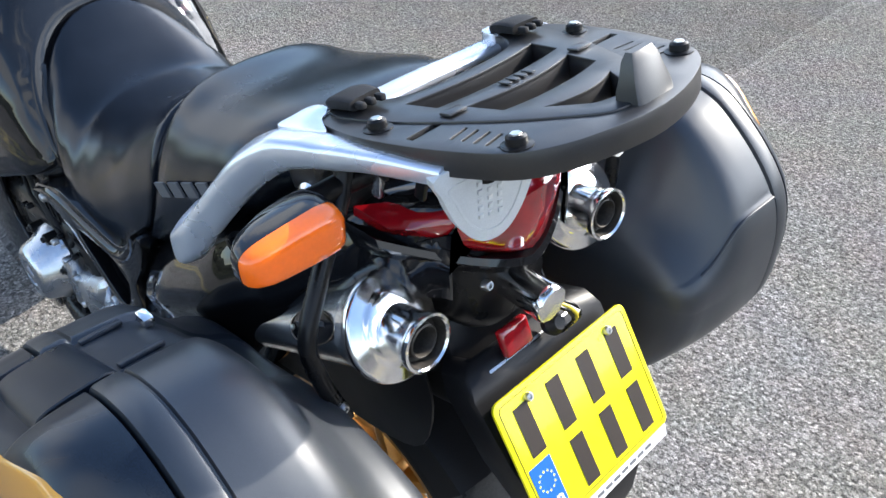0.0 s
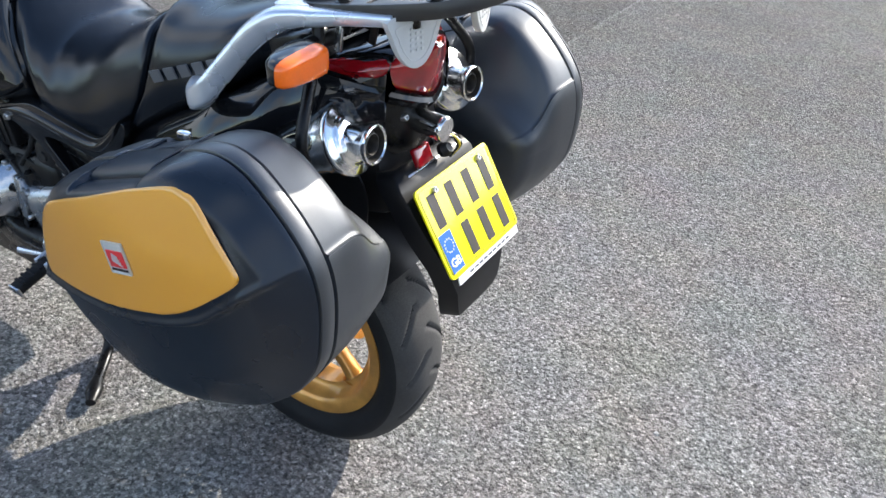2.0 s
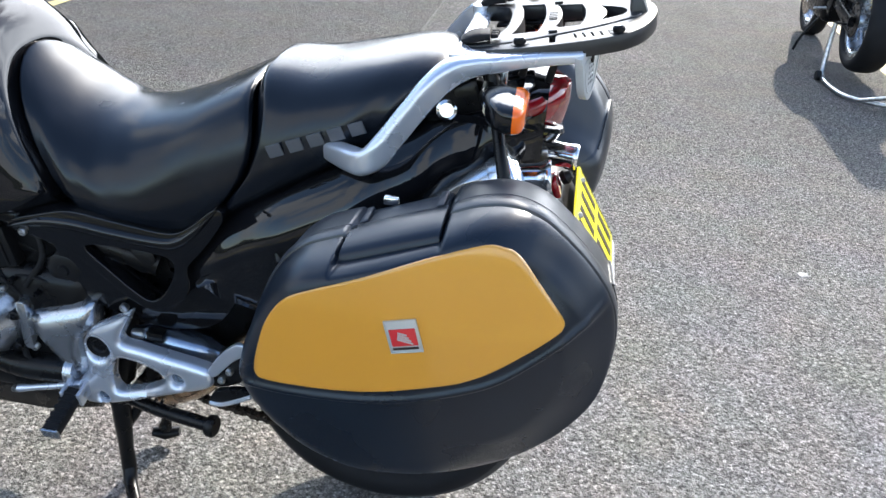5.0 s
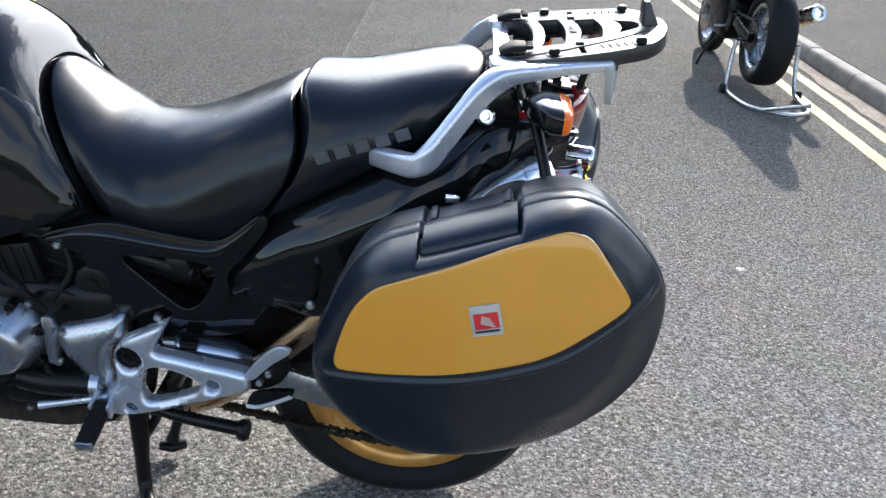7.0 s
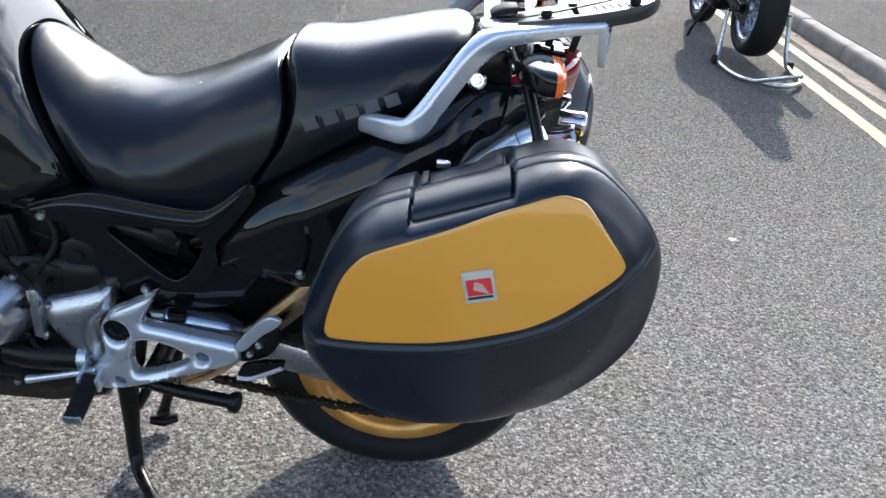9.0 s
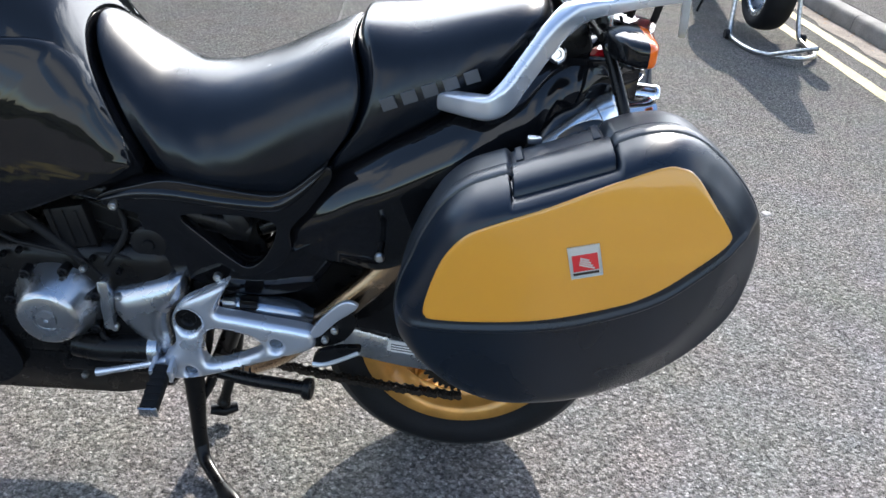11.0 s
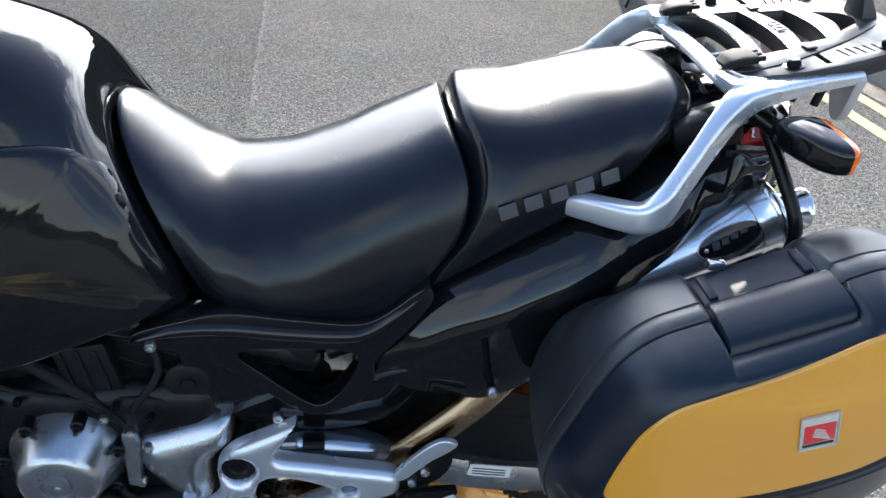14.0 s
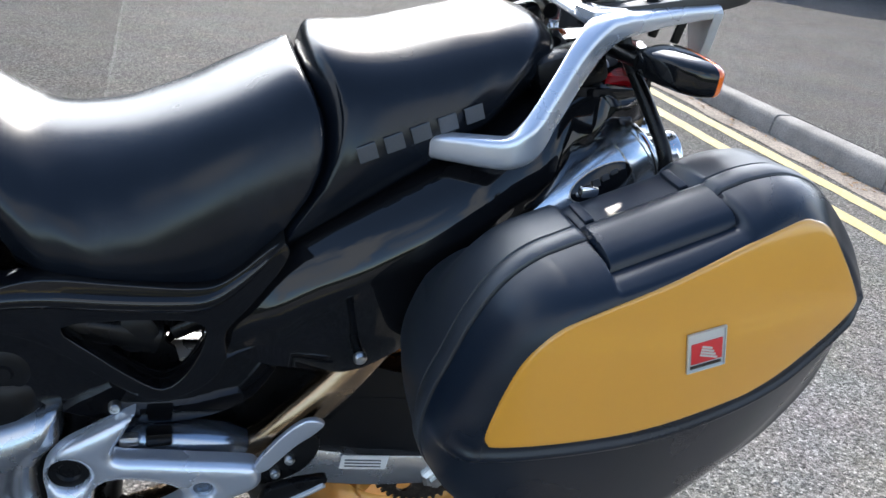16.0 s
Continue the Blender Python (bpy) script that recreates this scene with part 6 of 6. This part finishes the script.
for sgn in (-1, 1):
    hang = new("peg_hanger")
    hang.parent = bike
    hang["label"] = "silver cast foot peg hanger with peg"
    outer = loop_of([(-0.447, 0.532), (-0.452, 0.533), (-0.497, 0.505), (-0.540, 0.476), (-0.562, 0.440), (-0.560, 0.395), (-0.566, 0.368), (-0.590, 0.340), (-0.596, 0.315), (-0.576, 0.294), (-0.545, 0.296), (-0.507, 0.309), (-0.450, 0.334), (-0.375, 0.370), (-0.312, 0.400), (-0.290, 0.420),
                     (-0.296, 0.448), (-0.320, 0.454), (-0.375, 0.457), (-0.430, 0.461), (-0.468, 0.463), (-0.476, 0.472), (-0.462, 0.502)])
    window = loop_of([(-0.506, 0.392), (-0.500, 0.412), (-0.482, 0.425), (-0.455, 0.427), (-0.420, 0.421), (-0.398, 0.411), (-0.392, 0.398), (-0.405, 0.383), (-0.450, 0.358), (-0.488, 0.343), (-0.504, 0.347), (-0.509, 0.368)], 3)
    bm = bmesh.new()
    domed(bm, outer, [round_loop(-0.531, 0.4365, 0.0245, 32), window, round_loop(-0.365, 0.408, 0.0125, 20), round_loop(-0.5365, 0.3165, 0.012, 20)], 0.031, hanger_frame(0.192, sgn), 0.016)
    part("casting", bm, SILVER, hang, "", 60)
    for x, z, r, mt in ((-0.365, 0.408, 0.0130, BLUED), (-0.5365, 0.3165, 0.0125, BLUED), (-0.531, 0.4365, 0.025, BLACK_METAL)):
        bm = bmesh.new()
        lathe(bm, [(0, 0), (r, 0), (r, 0.005), (r * 0.62, 0.005), (r * 0.5, 0.001), (0, 0.001)], (x, sgn * (hanger_face(x) - 0.018), z), (0, sgn, 0), 24)
        part("socket_bolt", bm, mt, hang)
    # heel plate with its black bracket, and the pillion peg plate under it
    bm = bmesh.new()
    plate(bm, loop_of([(-0.302, 0.438), (-0.292, 0.462), (-0.270, 0.493), (-0.248, 0.517), (-0.230, 0.527), (-0.211, 0.521), (-0.224, 0.503), (-0.246, 0.484), (-0.264, 0.463), (-0.284, 0.440)], 3), [], 0.010, hanger_frame(0.205, sgn), 0.003, 3)
    part("heel_plate", bm, SILVER, hang, "silver heel plate")
    bm = bmesh.new()
    plate(bm, loop_of([(-0.302, 0.436), (-0.264, 0.465), (-0.226, 0.500), (-0.214, 0.482), (-0.224, 0.452), (-0.248, 0.428), (-0.290, 0.412)], 3), [], 0.010, hanger_frame(0.200, sgn), 0.003)
    part("heel_bracket", bm, BLACK_METAL, hang, "black heel bracket")
    for x, z in ((-0.272, 0.436), (-0.254, 0.460)):
        bm = bmesh.new()
        bolt(bm, (x, sgn * (hanger_face(x) - 0.010), z), (0, sgn, 0), 0.0070, 0.007)
        part("bolt", bm, ZINC, hang)
    bm = bmesh.new()
    plate(bm, loop_of([(-0.294, 0.386), (-0.270, 0.389), (-0.236, 0.408), (-0.208, 0.425), (-0.206, 0.436), (-0.224, 0.434), (-0.250, 0.428), (-0.285, 0.412)], 3), [], 0.014, hanger_frame(0.212, sgn), 0.004)
    part("pillion_peg_plate", bm, BLACK_METAL, hang)
    bm = bmesh.new()
    tube(bm, spline([(-0.294, sgn * 0.254, 0.386), (-0.270, sgn * 0.257, 0.389), (-0.236, sgn * 0.261, 0.408), (-0.208, sgn * 0.264, 0.426)], 4), 0.0045, 8)
    part("plate_edge", bm, SILVER, hang)
    # clevis and peg
    for dx in (-0.017, 0.017):
        bm = bmesh.new()
        box(bm, (-0.582 + dx, sgn * 0.232, 0.335), (0.008, 0.042, 0.034), 0.003, pose(0, 0, 0, -sgn * 12, 0, 0))
        part("peg_clevis", bm, SILVER, hang)
    bm = bmesh.new()
    tube(bm, [(-0.604, sgn * 0.236, 0.335), (-0.560, sgn * 0.236, 0.335)], 0.006, 12)
    part("peg_pin", bm, ZINC, hang)
    bm = bmesh.new()
    tube(bm, spline([(-0.582, sgn * 0.232, 0.336), (-0.584, sgn * 0.275, 0.322), (-0.586, sgn * 0.318, 0.309)], 3), 0.0165, 14, 0.75, square=4.0)
    peg = part("peg_rubber", bm, RUBBER, hang, "black rubber foot peg")
    for i in range(5):
        bm = bmesh.new()
        box(bm, (-0.584, sgn * (0.248 + 0.015 * i), 0.3435 - 0.0045 * i), (0.030, 0.007, 0.004), 0.001, pose(0, 0, 0, -sgn * 17, 0, 0))
        part("tread_block", bm, RUBBER, peg)
    bm = bmesh.new()
    box(bm, (-0.586, sgn * 0.321, 0.306), (0.034, 0.006, 0.026), 0.002, pose(0, 0, 0, -sgn * 17, 0, 0))
    part("peg_end", bm, CAST_ALU, hang)
    # lever
    bm = bmesh.new()
    tube(bm, spline([(-0.580, sgn * 0.213, 0.338), (-0.63, sgn * 0.216, 0.326), (-0.68, sgn * 0.218, 0.314), (-0.717, sgn * 0.220, 0.306)], 4), at_steps([0.009, 0.0065, 0.0065, 0.0085], 4), 12)
    part("foot_lever", bm, SILVER, hang, "bare metal foot lever")
# bright rounded cover behind the hanger
bm = bmesh.new()
tube(bm, spline([(-0.480, -0.165, 0.450), (-0.44, -0.168, 0.448), (-0.39, -0.170, 0.442), (-0.34, -0.170, 0.434), (-0.306, -0.168, 0.428)], 4), at_steps([0.012, 0.026, 0.028, 0.027, 0.018], 4), 20, 1.0, square=2.6)
part("linkage_cover", bm, BLUED, bike, "bright metal cover behind the hanger")
bm = bmesh.new()
box(bm, (-0.420, -0.190, 0.470), (0.034, 0.022, 0.022), 0.004)
part("linkage_block", bm, BLACK_METAL, bike)
bm = bmesh.new()
box(bm, (-0.458, -0.188, 0.466), (0.026, 0.014, 0.016), 0.004)
part("linkage_lug", bm, CAST_ALU, bike)

# -- centre stand --
stand = new("centre_stand")
stand.parent = bike
stand["label"] = "black centre stand, lowered"
bm = bmesh.new()
tube(bm, spline([(-0.565, -0.120, 0.30), (-0.561, -0.134, 0.19), (-0.560, -0.142, 0.10), (-0.556, -0.150, 0.045)], 5), at_steps([0.026, 0.020, 0.016, 0.016], 5), 12, 0.8)
leg = part("leg", bm, BLACK_METAL, stand, "", 60)
bm = bmesh.new()
tube(bm, spline([(-0.557, -0.146, 0.060), (-0.545, -0.172, 0.034), (-0.505, -0.225, 0.030), (-0.465, -0.275, 0.032), (-0.435, -0.308, 0.036)], 4), at_steps([0.015, 0.014, 0.013, 0.020, 0.012], 4), 12, 0.8)
part("foot", bm, BLACK_METAL, leg)
bm = bmesh.new()
tube(bm, spline([(-0.50, 0.03, 0.29), (-0.515, 0.02, 0.17), (-0.538, 0.0, 0.075), (-0.545, -0.005, 0.045)], 4), at_steps([0.018, 0.016, 0.014, 0.020], 4), 12, 0.8)
leg = part("leg", bm, BLACK_METAL, stand, "", 60)
bm = bmesh.new()
tube(bm, [(-0.575, -0.012, 0.030), (-0.545, -0.005, 0.026), (-0.515, 0.004, 0.030)], [0.012, 0.018, 0.012], 12, 0.8)
part("foot", bm, BLACK_METAL, leg)
bm = bmesh.new()
tube(bm, [(-0.50, -0.15, 0.285), (-0.50, 0.15, 0.285)], 0.02, 14)
part("cross_tube", bm, BLACK_METAL, stand)
bm = bmesh.new()
tube(bm, spline([(-0.52, -0.185, 0.305), (-0.43, -0.205, 0.298), (-0.31, -0.230, 0.303)], 4), 0.014, 12)
tang = part("tang", bm, BLACK_METAL, stand, "black stand lever")
bm = bmesh.new()
lathe(bm, [(0, 0), (0.019, 0), (0.022, 0.005), (0.022, 0.014), (0.018, 0.018), (0, 0.018)], (-0.318, -0.229, 0.303), (1, -0.1, 0), 18)
part("tang_end", bm, BLACK_METAL, tang)
bm = bmesh.new()
tube(bm, spline([(-0.51, -0.10, 0.28), (-0.535, -0.115, 0.20), (-0.572, -0.13, 0.14)], 4), 0.011, 10)
part("brace", bm, BLACK_METAL, stand)
bm = bmesh.new()
coil = [(-0.55 + 0.0019 * i, -0.195 + 0.011 * math.cos(i * 0.9), 0.302 + 0.011 * math.sin(i * 0.9)) for i in range(70)]
tube(bm, coil, 0.0022, 6)
part("stand_spring", bm, BLACK_METAL, stand)

# -- front wheel, fork, nose and handlebar --
FRONT = (-1.47, 0, 0.300)
build_wheel(bike, FRONT, 0.300, 0.058, 0.216, GOLD_WHEEL, 5, False, tread=RUBBER)
for sgn in (-1, 1):
    bm = bmesh.new()
    tube(bm, [(-1.475, sgn * 0.095, 0.300), (-1.46, sgn * 0.095, 0.36), (-1.33, sgn * 0.095, 0.66)], 0.027, 16)
    slider = part("fork_leg", bm, CAST_ALU, bike, "silver fork leg", 60)
    bm = bmesh.new()
    tube(bm, [(-1.34, sgn * 0.095, 0.64), (-1.19, sgn * 0.095, 0.99)], 0.0205, 16)
    part("stanchion", bm, CHROME, slider, "", 60)
    bm = bmesh.new()
    lathe(bm, [(0.070, 0), (0.148, 0), (0.148, 0.005), (0.070, 0.005)], (FRONT[0], sgn * 0.062, FRONT[2]), (0, sgn, 0), 48, closed=True)
    part("brake_disc", bm, STEEL, bike)
bm = bmesh.new()
loops = []
for i in range(15):
    a = radians(35 + i * 9.0)
    loops.append([(FRONT[0] + r * math.cos(a), y, FRONT[2] + r * math.sin(a)) for y, r in [(-0.074, 0.285), (-0.066, 0.318), (-0.03, 0.327), (0.03, 0.327), (0.066, 0.318), (0.074, 0.285), (0.070, 0.285), (0.060, 0.314), (0, 0.323), (-0.060, 0.314), (-0.070, 0.285)]])
rings(bm, loops)
part("front_mudguard", bm, GLOSS_BLACK, bike, "glossy black front mudguard", 60)
bm = bmesh.new()
loops = []
for x, zt, zb, w in ((-1.66, 0.88, 0.80, 0.06), (-1.60, 0.98, 0.72, 0.14), (-1.48, 1.10, 0.68, 0.20), (-1.35, 1.16, 0.66, 0.235), (-1.22, 1.08, 0.68, 0.245), (-1.12, 0.96, 0.70, 0.235)):
    loops.append([(x, w * math.copysign(abs(math.cos(a)) ** 0.6, math.cos(a)), (zt + zb) / 2 + (zt - zb) / 2 * math.copysign(abs(math.sin(a)) ** 0.7, math.sin(a))) for a in [2 * math.pi * i / 28 for i in range(28)]])
rings(bm, loops)
part("front_fairing", bm, GLOSS_BLACK, bike, "glossy black front fairing", 60)
bm = bmesh.new()
tube(bm, spline([(-1.02, -0.37, 1.09), (-1.10, -0.25, 1.12), (-1.17, -0.10, 1.13), (-1.18, 0, 1.13), (-1.17, 0.10, 1.13), (-1.10, 0.25, 1.12), (-1.02, 0.37, 1.09)], 5), 0.012, 12)
bar = part("handlebar", bm, BLACK_METAL, bike, "black handlebar", 60)
for sgn in (-1, 1):
    bm = bmesh.new()
    tube(bm, [(-1.075, sgn * 0.288, 1.1115), (-1.012, sgn * 0.382, 1.0875)], 0.018, 14)
    part("grip", bm, RUBBER, bar)

# ---- second motorcycle on its paddock stand ----
B2 = pose(2.11, 4.28, 0.0, 0, 0, 90 + 180) @ pose(0, 0, 0)
bike2 = thing("motorcycle", "dark sports motorcycle raised on a paddock stand by the kerb", "motorcycle", B2)
LIFT = 0.055
build_wheel(bike2, (0, 0, 0.315 + LIFT), 0.315, 0.098, 0.216, CAST_ALU, 3, False, 0.05, RUBBER)
build_wheel(bike2, (-1.36, 0, 0.300), 0.300, 0.060, 0.216, CAST_ALU, 3, False)
for sgn in (-1, 1):
    bm = bmesh.new()
    tube(bm, spline([(-0.50, sgn * 0.11, 0.43), (-0.25, sgn * 0.135, 0.41), (0.06, sgn * 0.135, 0.372)], 4), at_steps([0.03, 0.027, 0.022], 4), 12, 1.5, square=3.5)
    part("swingarm", bm, BLACK_METAL, bike2)
    bm = bmesh.new()
    tube(bm, [(-1.36, sgn * 0.10, 0.30), (-1.18, sgn * 0.10, 0.86)], 0.026, 14)
    part("fork_leg", bm, CAST_ALU, bike2)
    bm = bmesh.new()
    box(bm, (-0.42, sgn * 0.16, 0.40), (0.10, 0.012, 0.13), 0.004, pose(0, 0, 0, 0, 25, 0))
    part("peg_plate", bm, BLACK_METAL, bike2)
    bm = bmesh.new()
    tube(bm, [(-0.45, sgn * 0.17, 0.36), (-0.45, sgn * 0.25, 0.35)], 0.010, 10)
    part("foot_peg", bm, ZINC, bike2)
    bm = bmesh.new()
    lathe(bm, [(0.06, 0), (0.15, 0), (0.15, 0.005), (0.06, 0.005)], (-1.36, sgn * 0.075, 0.30), (0, sgn, 0), 40, closed=True)
    part("brake_disc", bm, STEEL, bike2)
bm = bmesh.new()
box(bm, (-0.72, 0, 0.42), (0.48, 0.36, 0.34), 0.06, None, 3)
part("engine", bm, BLACK_METAL, bike2)
bm = bmesh.new()
loops = []
for x, zt, zb, w in ((-1.55, 0.78, 0.72, 0.05), (-1.40, 0.98, 0.60, 0.16), (-1.10, 1.02, 0.38, 0.22), (-0.80, 0.98, 0.30, 0.22), (-0.50, 0.84, 0.50, 0.18), (-0.20, 0.84, 0.66, 0.14), (0.10, 0.90, 0.76, 0.11), (0.28, 0.93, 0.86, 0.06)):
    loops.append([(x, w * math.copysign(abs(math.cos(a)) ** 0.7, math.cos(a)), (zt + zb) / 2 + (zt - zb) / 2 * math.copysign(abs(math.sin(a)) ** 0.7, math.sin(a))) for a in [2 * math.pi * i / 20 for i in range(20)]])
rings(bm, loops)
part("bodywork", bm, GLOSS_BLACK, bike2, "black bodywork", 60)
bm = bmesh.new()
lathe(bm, [(0.02, 0), (0.04, 0.04), (0.055, 0.12), (0.058, 0.34), (0.050, 0.36), (0.034, 0.362), (0.03, 0.33), (0, 0.33)], (-0.25, 0.20, 0.46), (0.93, 0.16, 0.34), 32)
part("silencer", bm, STEEL, bike2, "bronze-tinted silencer with a bright end")
bm = bmesh.new()
lathe(bm, [(0.059, 0.345), (0.060, 0.35), (0.052, 0.368), (0.036, 0.37), (0.035, 0.35)], (-0.25, 0.20, 0.46), (0.93, 0.16, 0.34), 32)
part("end_cap", bm, CHROME, bike2)
bm = bmesh.new()
tube(bm, spline([(-0.24, 0.20, 0.465), (-0.40, 0.15, 0.36), (-0.60, 0.08, 0.28), (-0.95, 0.05, 0.27)], 5), 0.024, 14)
part("exhaust_pipe", bm, STEEL, bike2)
bm = bmesh.new()
plate(bm, round_loop(0, 0, 0.105, 60), [round_loop(0, 0, 0.05, 24)] + [round_loop(0.078 * math.cos(a), 0.078 * math.sin(a), 0.014, 10) for a in [2 * math.pi * i / 6 for i in range(6)]], 0.006, side_frame(-0.105, -1, 0, (0, 0.315 + LIFT)))
part("sprocket", bm, CHAIN_MAT, bike2)
for z in (0.105, -0.095):
    bm = bmesh.new()
    tube(bm, [(0.0, -0.108, 0.37 + z), (-0.50, -0.108, 0.42 + z * 0.4)], 0.010, 8)
    part("chain_run", bm, CHAIN_MAT, bike2)
bm = bmesh.new()
tube(bm, spline([(-0.60, -0.15, 0.28), (-0.62, -0.24, 0.12), (-0.63, -0.27, 0.02)], 3), 0.010, 10)
part("side_stand", bm, BLACK_METAL, bike2)

pstand = thing("paddock_stand", "tubular steel paddock stand lifting the rear wheel", "paddock stand", B2, "")
bm = bmesh.new()
hoop = [(0.02, -0.215, 0.345), (0.04, -0.225, 0.20), (0.10, -0.235, 0.05), (0.20, -0.235, 0.018), (0.50, -0.20, 0.020), (0.66, -0.09, 0.034), (0.70, 0.0, 0.036), (0.66, 0.09, 0.034), (0.50, 0.20, 0.020), (0.20, 0.235, 0.018), (0.10, 0.235, 0.05), (0.04, 0.225, 0.20), (0.02, 0.215, 0.345)]
tube(bm, spline(hoop, 6), 0.015, 14)
part("hoop", bm, ZINC, pstand, "bare steel tube", 70)
bm = bmesh.new()
tube(bm, spline([(0.62, -0.14, 0.030), (0.78, 0.0, 0.11), (0.84, 0.06, 0.14)], 5), 0.013, 12)
part("handle", bm, ZINC, pstand, "", 70)
for sgn in (-1, 1):
    bm = bmesh.new()
    lathe(bm, [(0.008, -0.014), (0.030, -0.014), (0.032, 0), (0.030, 0.014), (0.008, 0.014)], (0.12, sgn * 0.262, 0.032), (0, 1, 0), 24)
    part("roller", bm, RUBBER, pstand)
    bm = bmesh.new()
    box(bm, (0.015, sgn * 0.185, 0.350), (0.05, 0.07, 0.012), 0.003)
    part("support_pad", bm, BLACK_METAL, pstand)

# ---- kerb, pavement, gutter litter ----
pav = bmesh.new()
rings(pav, [[(3.04, -12, 0.0), (3.04, -12, 0.121), (40, -12, 0.16), (40, -12, 0.0)], [(3.04, 60, 0.0), (3.04, 60, 0.121), (40, 60, 0.16), (40, 60, 0.0)]])
tagged(part("pavement", pav, PAVEMENT_MAT, None), "grey asphalt pavement behind the kerb", "pavement", kind="structure")
kerb = new("kerb")
tagged(kerb, "row of pale concrete kerb stones", "kerb", kind="structure")
rng = random.Random(4)
stone = bmesh.new()
prof = [(0.0, -0.02), (0.0, 0.0), (0.010, 0.085), (0.022, 0.110), (0.036, 0.121), (0.120, 0.124), (0.125, 0.120), (0.125, -0.02)]
loops = []
for y, dx in ((0.0, 0.004), (0.004, 0.0), (0.906, 0.0), (0.910, 0.004)):
    loops.append([(x + (dx if x < 0.1 else 0), y, z - (dx if z > 0.1 else 0)) for x, z in prof])
rings(stone, loops)
first = part("kerb_stone", stone, KERB_STONE, kerb)
first.location = (2.905, -10.0, 0)
for i in range(1, 60):
    ks = new("kerb_stone", first.data)
    ks.parent = kerb
    ks.location = (2.905 + rng.uniform(-0.004, 0.004), -10.0 + 0.915 * i, rng.uniform(-0.003, 0.003))
bm = bmesh.new()
for i in range(260):
    x, y = 2.90 - abs(rng.gauss(0, 0.05)), rng.uniform(0.5, 9.0)
    a, s = rng.uniform(0, 6.28), rng.uniform(0.008, 0.026)
    c, q = math.cos(a), math.sin(a)
    z = 0.006
    pts = [(-s, 0, z), (-0.3 * s, 0.38 * s, z + 0.3 * s), (s, 0, z + 0.1 * s), (-0.3 * s, -0.38 * s, z + 0.2 * s)]
    bm.faces.new([bm.verts.new((x + px * c - py * q, y + px * q + py * c, pz)) for px, py, pz in pts])
tagged(part("leaf_litter", bm, LITTER, None), "dry leaves and grit lying in the gutter", "leaf litter", kind="stuff")
